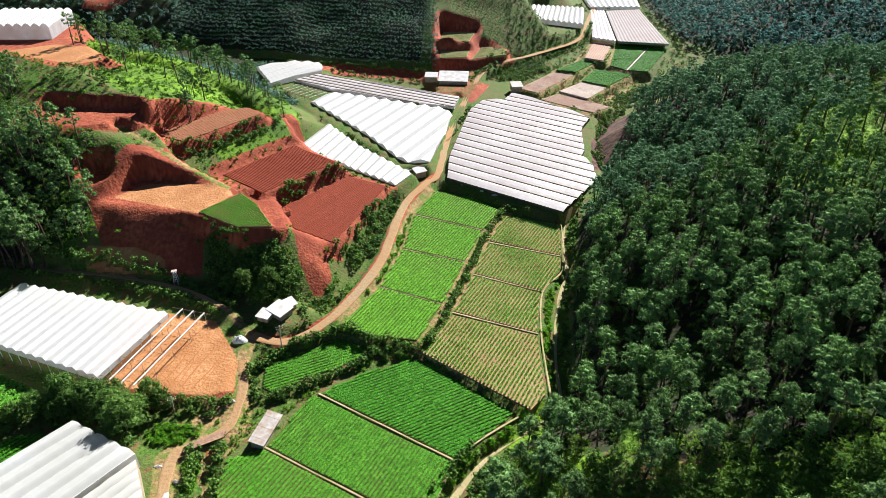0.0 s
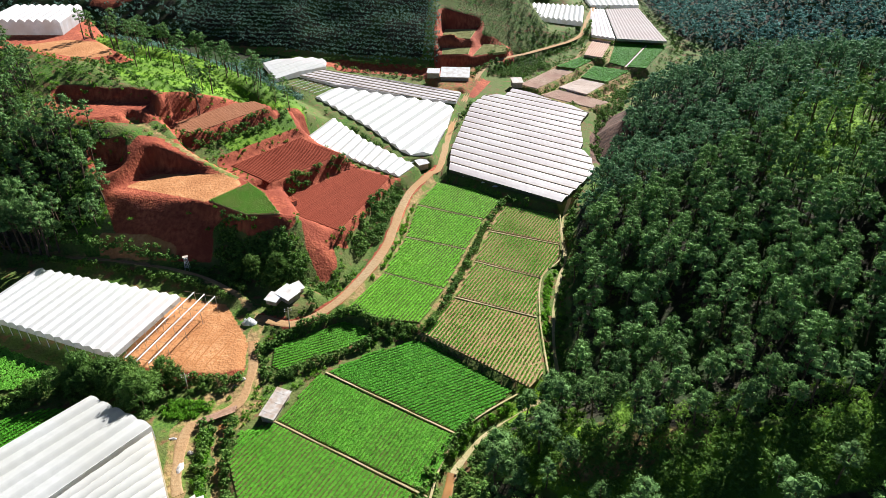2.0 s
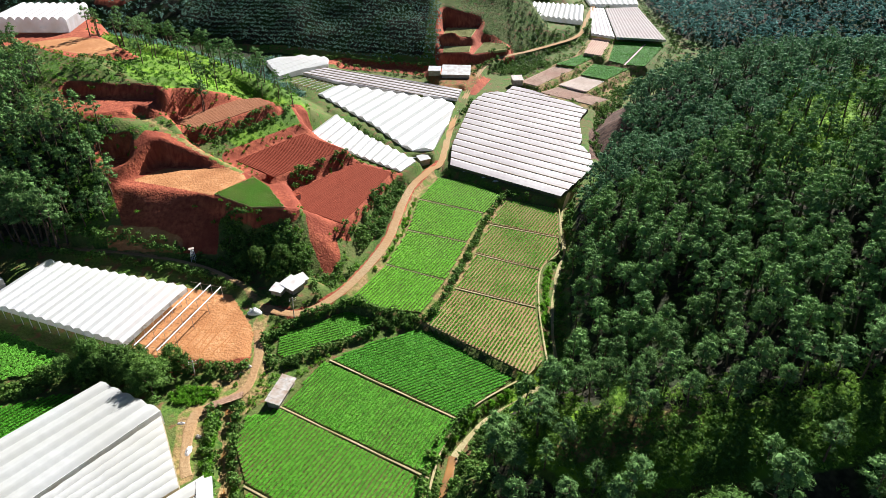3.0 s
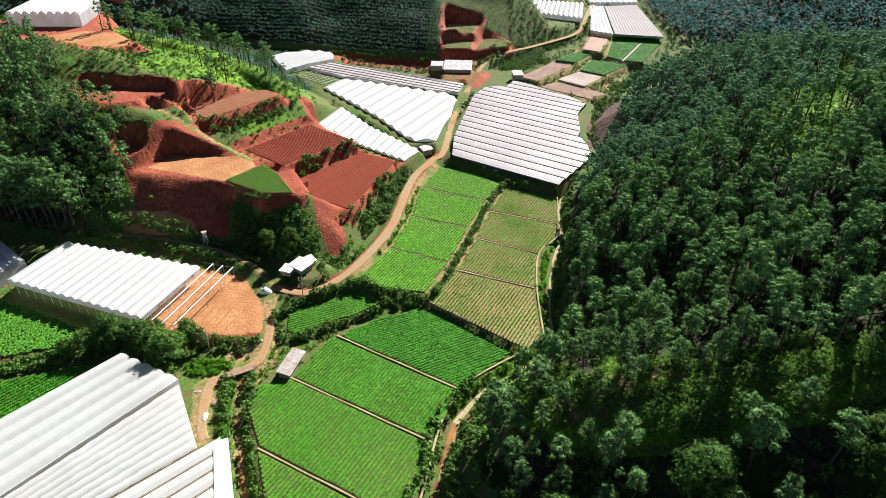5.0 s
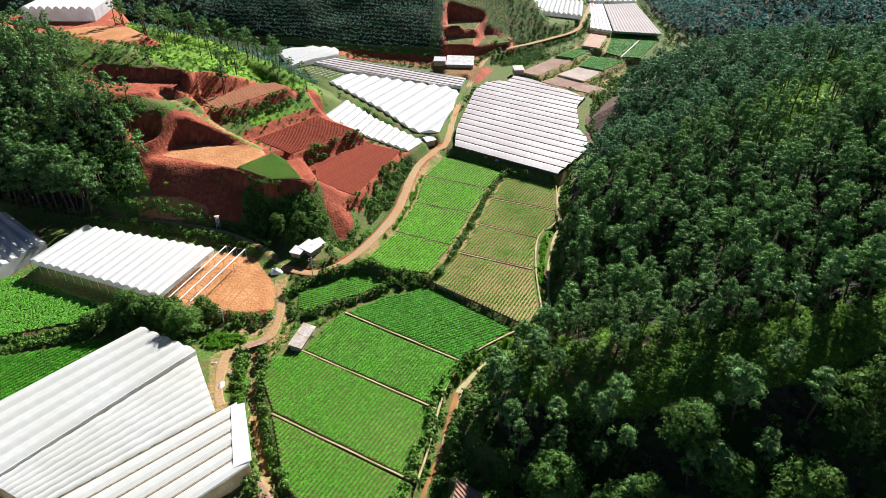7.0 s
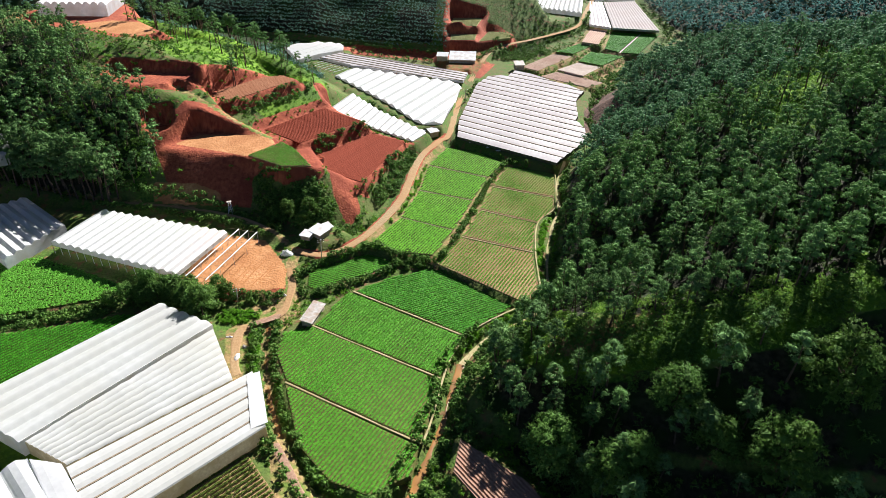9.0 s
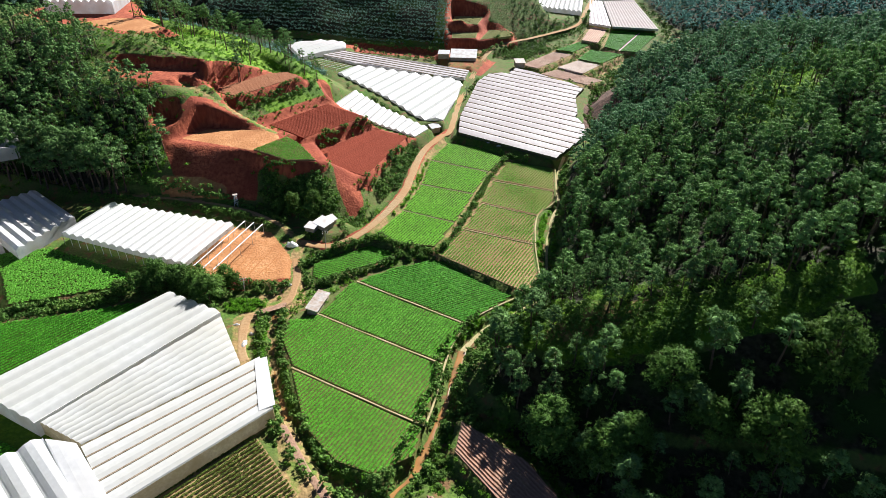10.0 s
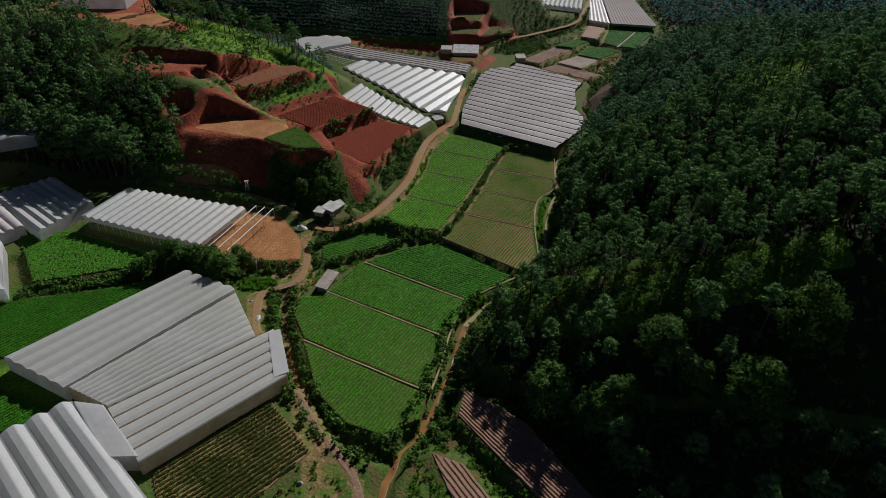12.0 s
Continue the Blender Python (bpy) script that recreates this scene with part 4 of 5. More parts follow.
greenhouse([(-58.9, 238.1), (-50.3, 263.6), (-31.3, 235.2), (-35.7, 219.7)], (-10, -24), 6, 6.4, 0.6, 0.9, FILM, "small white greenhouse above the red terraces", "gable", wrinkle=0.012)
greenhouse([(-36.3, 220), (-31.6, 237), (-11.8, 214.1), (-17.1, 204.8)], (-8, -13), 6, 6.4, 0.45, 0.8, FILM, "small white greenhouse beside the road junction", "gable", wrinkle=0.012)
greenhouse([(1.7, 213.3), (2.5, 231.6), (12.7, 285.2), (21.6, 301.7), (28.9, 296.8), (35, 309.3), (67.7, 276.4), (60.1, 261.3), (57.4, 238.2), (54.5, 231), (57.9, 225.8), (57, 211.4), (40.6, 187.4)],
           (38.9, -25.9), 17, 4.4, 1.2, 0.65, FILM_OLD, "very large dusty greenhouse with long striped roof bays", "gable", SHADED_WALL, GUTTER, lean=0.6, wrinkle=0.02)
# the high ground and the far end
greenhouse([(-206, 284), (-171.5, 284.2), (-177, 316), (-210, 316)], (2, 32), 9, 38.0, 5.5, 1.4, FILM, "white greenhouse with a scalloped edge on the hill", "arch")
greenhouse([(114.5, 466), (139, 470), (132.5, 378), (104, 384)], (6, 90), 14, 10.5, 1.2, 0.25, FAR_NET, "distant beige shade house with narrow stripes", "gable")
greenhouse([(103.5, 467), (113.6, 466), (103, 384.5), (90.5, 393)], (12, 80), 5, 10.5, 1.2, 0.4, FILM_OLD, "distant pinkish narrow greenhouse", "gable")
greenhouse([(53.5, 428), (62, 466), (97, 456), (87.5, 409)], (14, 40), 11, 13.0, 2.4, 1.2, FILM, "distant white greenhouse in the sun", "gable")
greenhouse([(32.7, 471), (58, 471), (53.8, 438.7), (31.7, 432)], (3, 30), 8, 13.0, 3.2, 1.0, FILM, "distant white greenhouse on the rise", "gable")


greenhouse([(105, 472), (140, 473), (152, 540), (108, 540)], (10, 68), 9, 11.0, 2.0, 0.6, FILM, "distant white greenhouse at the head of the valley", "gable")


# ---- trees ----
def tufts(centres, out, size, count, spread):
    """Bursts of narrow leaf triangles round each centre."""
    n = len(centres) * count
    c = np.repeat(centres, count, 0) + rng.normal(0, spread, (n, 3))
    o = np.repeat(out, count, 0) + rng.normal(0, 0.42, (n, 3))
    o /= np.linalg.norm(o, axis=1)[:, None]
    s = np.cross(o, rng.normal(0, 1, (n, 3)))
    d = np.cross(s, o) + 0.35 * o * np.linalg.norm(s, axis=1)[:, None]
    d /= np.linalg.norm(d, axis=1)[:, None]
    s /= np.linalg.norm(s, axis=1)[:, None]
    L = size * (0.7 + 0.6 * rng.random(n))[:, None]
    v = np.stack([c - s * L * 0.21 - d * L * 0.2, c + s * L * 0.21 - d * L * 0.2, c + d * L * 0.95], 1)
    return v.reshape(-1, 3), np.arange(3 * n).reshape(-1, 3)


def crown(clumps, per, count, size, radius, base, top, umbrella=0.5, hearts=False):
    """A domed crown of uneven clumps set round the upper stem, each a lumpy heart under bursts of leaves. Gives corners, faces and clump centres."""
    k = np.arange(clumps)
    h = ((k + 0.5) / clumps) ** (0.8 if hearts else 1.0)
    r = radius * np.sqrt(np.maximum(1.02 - h ** 2, 0)) * (0.5 + 0.35 * rng.random(clumps))
    a = k * 2.4 + rng.normal(0, 0.35, clumps)
    c = np.stack([r * np.cos(a), r * np.sin(a), base + (top - base) * (h * 0.86 + rng.normal(0, 0.05, clumps))], -1)
    w = rng.normal(0, 1, (clumps, per, 3))
    w /= np.linalg.norm(w, axis=2)[:, :, None]
    w[:, :, 2] = np.abs(w[:, :, 2]) * 0.85 - 0.15
    R = radius * umbrella * (0.7 + 0.55 * rng.random((clumps, 1, 1)))
    t = (c[:, None] + w * R * (0.72 + 0.36 * rng.random((clumps, per, 1))) * np.array([1, 1, 0.8])).reshape(-1, 3)
    o = (w + np.array([0, 0, 0.35])).reshape(-1, 3)
    v, f = tufts(t, o, size, count, size * 0.3)
    if hearts:
        side, rings = 5, ((-0.30, 0.75), (0.25, 0.85))
        dome, tri = [], []
        for q, r in zip(c, R[:, 0, 0] * (0.74 if clumps < 30 else 0.58)):
            b = len(v) + len(dome)
            turn = rng.random() * math.tau
            for h, w_ in rings:
                for i in range(side):
                    a, k = turn + i * math.tau / side, r * (0.65 + 0.5 * rng.random())
                    dome.append((q[0] + k * w_ * math.cos(a), q[1] + k * w_ * math.sin(a), q[2] + h * k))
            dome.append((q[0], q[1], q[2] + 0.65 * r))
            for i in range(side):
                m = (i + 1) % side
                tri += [(b + i, b + m, b + side + m), (b + i, b + side + m, b + side + i), (b + side + i, b + side + m, b + 2 * side)]
        v, f = np.vstack([v, dome]), np.vstack([f, tri])
    return v, f, c


def stem(height_, r, limbs, bend=0.3, sides=6):
    """A tapered trunk, slightly bent, with a limb to each clump of the crown."""
    pts = [(bend * math.sin(z * 0.25), bend * (math.cos(z * 0.31) - 1), z) for z in np.linspace(-0.6, height_, 7)]
    v, f = [], []

    def tube(line, radii):
        o = len(v)
        for (x, y, z), q in zip(line, radii):
            v.extend((x + q * math.cos(k * math.tau / sides), y + q * math.sin(k * math.tau / sides), z) for k in range(sides))
        f.extend((o + i * sides + k, o + i * sides + (k + 1) % sides, o + (i + 1) * sides + (k + 1) % sides, o + (i + 1) * sides + k) for i in range(len(line) - 1) for k in range(sides))

    tube(pts, [r * (1.15 - 0.95 * i / 6) for i in range(7)])
    sides = 4
    for c in limbs:
        z = max(0.3 * height_, c[2] - 0.5 * math.hypot(c[0], c[1]) - 0.3)
        x, y = bend * math.sin(z * 0.25), bend * (math.cos(z * 0.31) - 1)
        tube([(x, y, z), ((x + c[0]) / 2, (y + c[1]) / 2, (z + c[2]) / 2 - 0.15), tuple(c)], [r * 0.32, r * 0.22, r * 0.1])
    return np.array(v), np.array(f)


def pine_shape(tall, radius, bare, clumps, per, count, size, hearts=True):
    v, f, c = crown(clumps, per, count, size, radius, tall * bare, tall, 0.36, hearts)
    sv, sf = stem(tall * 0.93, 0.16 + tall * 0.006, c[::2], 0.25 + 0.2 * rng.random())
    return (v, f), (sv, sf)


def bush_shape(tall, radius, clumps, per, count, size, hearts=False):
    v, f, c = crown(clumps, per, count, size, radius, tall * 0.15, tall * 0.9, 0.5 if clumps < 20 else 0.36, hearts)
    sv, sf = stem(tall * 0.7, 0.09, c[::2], 0.1, 5)
    return (v, f), (sv, sf)


def plant_things(name, shapes, spots, label, category, group, leaf, crown_label):
    """Each plant a thing of its own with trunk and crown, built once for each shape and then copied."""
    firsts = {}
    for x, y, z, k, turn, scale in spots:
        m = pose(x, y, z, 0, 0, turn) @ Matrix.Diagonal((scale, scale, scale * (0.9 + 0.2 * ((x * 7.3) % 1)), 1))
        if k in firsts:
            copy_thing(firsts[k], m)
            continue
        (cv, cf), (sv, sf) = shapes[k]
        top = thing(name, (0, 0, 0), label, category, group)
        part("trunk", sv, sf, BARK, top, smooth=True)
        part("crown", cv, cf, leaf, top, crown_label)
        firsts[k] = top
        firsts[k].matrix_basis = m


def plant_stuff(name, shapes, spots, label, category, leaf, stems=True):
    """Many plants as one mesh, past what anyone would count."""
    vs, fs, mats, o = [], [], [], 0
    for x, y, z, k, turn, scale in spots:
        a = radians(turn)
        R = np.array([[math.cos(a), -math.sin(a), 0], [math.sin(a), math.cos(a), 0], [0, 0, 0.9 + 0.2 * ((x * 7.3) % 1)]]) * scale
        for n, (v, f) in enumerate(shapes[k][:2 if stems else 1]):
            f3 = f if f.shape[1] == 3 else np.vstack([f[:, :3], f[:, [0, 2, 3]]])
            vs.append(v @ R.T + (x, y, z))
            fs.append(f3 + o)
            mats.append(np.full(len(f3), n))
            o += len(v)
    v, f, mt = np.vstack(vs), np.vstack(fs), np.concatenate(mats)
    me = bpy.data.meshes.new(name)
    me.vertices.add(len(v))
    me.vertices.foreach_set("co", v.ravel())
    me.loops.add(f.size)
    me.loops.foreach_set("vertex_index", f.ravel())
    me.polygons.add(len(f))
    me.polygons.foreach_set("loop_start", np.arange(0, f.size, 3))
    me.polygons.foreach_set("material_index", mt)
    me.materials.append(leaf)
    me.materials.append(BARK)
    me.update(calc_edges=True)
    return tagged(new(name, me), label, category, kind="stuff")


def scatter(outline, gap, jitter=0.42, clear=None, margin=1.0):
    """Places on an uneven grid within an outline."""
    p = np.array(outline)
    gx, gy = np.meshgrid(np.arange(p[:, 0].min(), p[:, 0].max(), gap), np.arange(p[:, 1].min(), p[:, 1].max(), gap))
    gx = gx + np.where(np.arange(gx.shape[0])[:, None] % 2, gap / 2, 0)
    x, y = gx.ravel() + rng.uniform(-jitter, jitter, gx.size) * gap, gy.ravel() + rng.uniform(-jitter, jitter, gx.size) * gap
    keep = inside_by(outline, x, y) > margin
    for o, _ in FIELDS.values():
        keep &= inside_by(o, x, y) < -1.0
    for o, *_ in LEVELS:
        keep &= inside_by(o, x, y) < -1.0
    for line, half in TRACKS:
        keep &= along(line, x, y)[0] > half + 1.0
    keep &= along(STREAM, x, y)[0] > 1.6
    if clear:
        keep &= clear(x, y)
    return x[keep], y[keep]


def spots_at(x, y, kinds, lo=0.8, hi=1.2):
    z = height(x, y, False) - 0.1
    return [(float(a), float(b), float(c), int(rng.integers(kinds)), float(rng.uniform(0, 360)), float(rng.uniform(lo, hi))) for a, b, c in zip(x, y, z)]


FINE = [pine_shape(10.0 + 0.7 * i, 2.6 + 0.22 * (i % 3), 0.42 + 0.05 * (i % 2), 17 + i % 4, 22, 4, 0.34) for i in range(7)]
PLAIN = [pine_shape(10.0 + 0.7 * i, 2.6 + 0.22 * (i % 3), 0.42 + 0.05 * (i % 2), 15 + i % 4, 16, 3, 0.42) for i in range(7)]
MIDDLE = [pine_shape(10.0 + 0.8 * i, 2.65 + 0.22 * (i % 3), 0.42, 12 + i % 3, 11, 3, 0.52) for i in range(6)]
SLENDER = [pine_shape(10.0 + 0.8 * i, 2.5 + 0.15 * (i % 3), 0.55, 9 + i % 3, 12, 3, 0.42) for i in range(5)]
FAR = [pine_shape(9 + i, 3.2, 0.30, 8, 4, 1, 1.0) for i in range(4)]
BUSH = [bush_shape(2.2 + 0.3 * i, 1.5, 9, 12, 4, 0.34, True) for i in range(4)]
BUSH_LOW = [bush_shape(2.2 + 0.3 * i, 1.5, 6, 5, 2, 0.55, True) for i in range(4)]
FULL = [bush_shape(6.5 + i, 3.2, 36, 30, 6, 0.24, True) for i in range(3)]
BROAD = [bush_shape(6.5 + i, 3.2, 30, 20, 5, 0.36, True) for i in range(3)]


def open_wood(x, y):
    k = (rough2(x, y, 22, 31) > -0.78) | (rng.random(np.shape(x)) < 0.35)
    for o, thin in ((CLEARINGS[0], 0.07), (CLEARINGS[1], 0.45)):
        k &= (inside_by(o, x, y) < 0) | (rng.random(np.shape(x)) < np.where(x < 38, 0.5, thin))
    k &= inside_by(SCAR_AREA, x, y) < 0
    k &= (inside_by([(40, 73), (84, 75), (92, 92), (44, 87)], x, y) < 0) | (rng.random(np.shape(x)) < 0.8)
    k &= ~lane(x, y)
    k &= (inside_by([(34, 64.5), (100, 66.5), (130, 40), (60, 30), (30, 40)], x, y) < 0) | (rng.random(np.shape(x)) < 0.16)
    return k


x, y = scatter(RIGHT_HILL, 4.7, clear=lambda x, y: open_wood(x, y) & (x < 0.62 * y + 72) & (y > 0), margin=2.5)
sx, sy = scatter(SOUTH_WOOD, 7.5)
x, y = np.concatenate([x, sx]), np.concatenate([y, sy])
near = (y < 96) & (x < 62)
near &= np.cumsum(near) <= 300
plant_things("pine_tree", FINE, spots_at(x[near], y[near], 7, 0.72, 1.15), "tall dark green pine with a bare trunk", "tree", "pines of the valley forest", PINE, "clumped pine needles")
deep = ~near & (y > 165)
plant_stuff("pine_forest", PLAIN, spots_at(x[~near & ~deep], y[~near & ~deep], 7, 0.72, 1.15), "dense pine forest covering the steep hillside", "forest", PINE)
plant_stuff("pine_forest", MIDDLE, spots_at(x[deep], y[deep], 6, 0.75, 1.15), "dense pine forest on the hill's far shoulder, haze in its colour", "forest", HAZED_PINE)
x, y = scatter(LEFT_WOOD, 5.1, clear=lambda x, y: open_wood(x, y) & (x > -0.55 * y - 92), margin=1.0)
plant_stuff("hillside_wood", MIDDLE, spots_at(x, y, 6, 0.65, 1.05), "dark wood on the slope above the greenhouses", "forest", PINE)
tx, ty = np.linspace(-172, -122, 17), np.linspace(168, 155, 17)
x, y = np.r_[tx, tx + 2], np.r_[ty + rng.normal(0, 1, 17), ty + 5 + rng.normal(0, 1, 17)]
plant_stuff("hillside_wood", PLAIN, spots_at(x, y, 7, 1.3, 1.65), "tall dark trees at the foot of the wooded slope", "forest", PINE)
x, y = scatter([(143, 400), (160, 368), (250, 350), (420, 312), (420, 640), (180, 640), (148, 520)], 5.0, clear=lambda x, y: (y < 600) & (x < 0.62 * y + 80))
plant_stuff("far_forest", FAR, spots_at(x, y, 4, 0.8, 1.2), "distant forested hillside with blue haze in its colour", "forest", HAZED_FAR_PINE, False)
RIDGE_GROUPS = [(-96, 226, 4), (-94, 238, 3), (-129, 257, 3), (-150, 296, 6), (-140, 290, 7), (-128, 287, 7), (-116, 282, 7), (-104, 276, 7), (-92, 271, 6), (-84, 266, 5), (-76, 260, 5), (-68, 248, 3), (-136, 268, 2), (-118, 262, 2), (-108, 254, 2), (-160, 276, 4)]
x = np.concatenate([a + rng.normal(0, 3.6, n) for a, b, n in RIDGE_GROUPS])
y = np.concatenate([b + rng.normal(0, 3.0, n) for a, b, n in RIDGE_GROUPS])
plant_things("ridge_pine", SLENDER, spots_at(x, y, 5, 0.85, 1.15), "slender pine standing alone on the grassy ridge", "tree", "pines on the ridge", PINE, "sparse pine needles")

# shrubs on the banks
BUSHY = [[(-33, 163), (-20, 202), (-16, 200), (-18, 178), (-24, 160)], [(-72, 164), (-58, 160), (-44, 150), (-40, 142), (-50, 140), (-66, 150)], [(-46, 130), (-32, 150), (-28, 146), (-40, 128)],
         [(-50, 107), (-47, 119), (-28, 130), (-8, 125), (-6, 122), (-22, 119), (-40, 107)], [(-110, 100), (-84, 108), (-60, 108), (-52, 106), (-54, 97), (-80, 100), (-98, 95)],
         [(-98, 208), (-90, 205), (-69, 232), (-62, 238), (-68, 226), (-86, 202)], [(-56, 186), (-37, 211), (-36, 214), (-60, 187)], [(-130, 94), (-98, 103), (-96, 98), (-128, 86)],
         [(-52, 92), (-46, 66), (-36, 50), (-40, 48), (-50, 66), (-54, 80)], [(-4, 78), (-6, 60), (-12, 42), (-8, 36), (0, 52), (4, 80), (26, 100), (24, 104)],
         [(22, 104), (28, 128), (37, 158), (40, 186), (46, 190), (36, 150), (30, 110)], [(-50, 262), (-16, 222), (-12, 224), (-46, 266)], [(2, 212), (10, 262), (16, 296), (8, 290), (0, 240)],
         [(-100, 150), (-70, 142), (-66, 146), (-98, 156)], [(36, 312), (20, 336), (50, 366), (60, 352), (40, 330)], [(-52, 124), (-36, 136), (-30, 132), (-40, 122)],
         [(-36, 36), (-22, 34), (-20, 26), (-34, 34)], [(-8, 50), (0, 55), (12, 58), (2, 46), (-2, 38), (-10, 36)], [(-60, 112), (-50, 108), (-49, 116), (-54, 108)], [(-128, 157), (-96, 154.5), (-76, 149), (-63, 142), (-60, 145), (-76, 152), (-98, 158.5), (-128, 161)],
         [(-64, 288), (-54, 270), (-34, 240), (-12, 218), (-14, 223), (-31, 251), (-58, 290)], [(-16, 222), (-4, 222), (3, 248), (6, 262), (2, 262), (-4, 230)], [(-40, 60), (-33, 49), (-24, 40), (-20, 42), (-30, 49), (-38, 62)], [(20, 196), (40, 190), (62, 216), (66, 250), (60, 240), (42, 186)], [(54, 236), (66, 254), (86, 290), (100, 318), (92, 316), (70, 284), (58, 256)]]
BUSHY += [[(-52, 264), (-34, 240), (-14, 220), (-9, 223), (-30, 251), (-58, 288)], [(-71, 164), (-60, 158), (-49, 158), (-42, 147), (-46, 140), (-62, 146), (-70, 153)], [(-31, 162), (-19, 203), (-15, 200), (-18, 178), (-26, 158)], [(-70, 162), (-58, 156), (-48, 152), (-52, 144), (-66, 150)], [(-58, 187), (-38, 213), (-35, 212), (-55, 186)],
          [(-1, 74), (4, 79), (10, 72), (8, 60), (3, 52), (-2, 58)], [(8, 90), (14, 86), (10, 78), (5, 80)], [(-62, 152), (-50, 158), (-40, 150), (-40, 142), (-50, 143)]]
SCRUB_SLOPE = [(-165, 262), (-145, 240), (-148, 226), (-110, 222), (-104, 226), (-100, 232), (-116, 236), (-140, 258)]
bx, by = [], []
for n, outline in enumerate(BUSHY):
    x, y = scatter(outline, 1.9, margin=-0.3, clear=lambda x, y: rng.random(np.shape(x)) < 0.8)
    bx.append(x)
    by.append(y)
x, y = scatter(SCRUB_SLOPE, 3.4, clear=lambda x, y: rng.random(np.shape(x)) < 0.7)
bx.append(x)
by.append(y)
HEDGES = [([(-112, 357, 0), (-64, 355.5, 0), (-34, 347, 0), (-10, 341, 0)], 0.0, 1.6, 0.9), ([(-60, 347, 0), (-30, 336, 0), (-12, 330, 0)], 0.0, 2.0, 1.0), ([(15, 326, 0), (22, 340, 0), (30, 349, 0)], 0.0, 1.6, 1.2), ([(-4, 126, 0), (1.5, 140, 0), (8, 159, 0), (14, 178, 0), (20.5, 193, 0)], 0.0, 1.3, 0.5), (BANK_TRACK[1:], 2.3, 1.5, 0.9), (BANK_TRACK[1:], -2.2, 1.6, 0.7), (BANK_TRACK[1:5], 3.6, 1.7, 0.8), (STREAM[7:14], 2.0, 2.0, 0.9), (STREAM[7:14], -2.4, 1.8, 1.0), (STREAM[:8], -2.6, 2.6, 0.9), (STREAM[7:14], 4.0, 2.2, 1.0),
          (UPPER_TRACK[1:5], 2.2, 1.2, 0.5), (UPPER_TRACK[1:5], -2.6, 1.2, 0.5), ([(-45, 110.5, 0), (-41.5, 107.8, 0), (-20, 120.2, 0), (-19, 125.8, 0)], 0.0, 0.9, 0.6), ([(-46, 112, 0), (-46.5, 118, 0), (-28, 130.6, 0), (-19, 127, 0), (-6, 124.5, 0)], 0.0, 0.9, 0.6),
          ([(-84, 108, 0), (-74, 107, 0), (-56, 105.5, 0), (-51, 106.5, 0)], 0.0, 1.0, 0.9), ([(-128, 92, 0), (-98, 102, 0), (-95, 107, 0)], 0.0, 1.0, 0.7), ([(-128, 88.5, 0), (-97, 98.5, 0)], 0.0, 1.0, 0.6),
          (MAIN_ROAD[1:6], 3.2, 2.4, 0.8), (MAIN_ROAD[1:6], -3.4, 2.4, 0.8),
          ([(-49, 130.5, 0), (-46, 138, 0), (-40, 138.5, 0), (-37, 132, 0)], 0.0, 1.6, 1.0), ([(-44, 119.5, 0), (-27.5, 130.5, 0), (-19, 126, 0)], 0.0, 1.3, 0.8), ([(-20, 123, 0), (-6.5, 124.5, 0), (-2, 130, 0)], 0.0, 1.6, 0.8)]
for line, off, gap, spread in HEDGES:
    q = curve_through(line, gap)
    d = np.gradient(q[:, :2], axis=0)
    d /= np.linalg.norm(d, axis=1)[:, None]
    bx.append(q[:, 0] + d[:, 1] * off + rng.normal(0, spread * 0.6, len(q)))
    by.append(q[:, 1] - d[:, 0] * off + rng.normal(0, spread * 0.6, len(q)))
x, y = np.concatenate(bx), np.concatenate(by)
spots = spots_at(x, y, 4, 0.45, 1.05)
nearest = [s for s in spots if s[1] < 135][:290]
rest = [s for s in spots if s not in nearest]
plant_things("shrub", BUSH, nearest, "leafy green shrub on the bank between the terraces", "shrub", "shrubs on the banks", LEAF, "")
plant_stuff("thicket", BUSH_LOW, rest, "tangled green shrubs along the banks and road", "thicket", LEAF)
x, y = scatter([(-112, 101), (-86, 108), (-62, 108), (-64, 100), (-84, 101), (-100, 96)], 5.2, margin=0.0)
x, y = np.r_[x, -81.0, -72.5, -90.0, -50, -56, -62, -48.5], np.r_[y, 103.5, 100.5, 104.0, 142, 146, 149, 145]
plant_things("garden_tree", BROAD, spots_at(x, y, 3, 0.85, 1.2), "round broad-leaved tree in the shrubs beside the track", "tree", "broad-leaved trees", LEAF, "dense dark green leaves")

x, y = np.array([26.5, 31.0, 35.0, 49.7, 58.6, 44.0, 20.0, 72.0]), np.array([42.0, 40.5, 41.0, 40.8, 35.5, 50.0, 48.0, 47.0])
plant_things("slope_tree", FULL, spots_at(x, y, 3, 1.3, 1.6), "broad-leaved tree rising from the shaded slope", "tree", "broad-leaved trees", LEAF, "dense green leaves")

for x, y, k, s in ((-70.5, 97.8, 1, 1.7), (-80.5, 104.5, 0, 1.55), (-75.0, 102.0, 1, 1.4), (-88.0, 106.0, 2, 1.3)):
    plant_things("garden_tree", BROAD, [(x, y, float(height(x, y)) - 0.1, k, 40.0 * k, s)], "tall spreading tree behind the large greenhouse", "tree", "broad-leaved trees", LEAF, "dense dark green leaves")

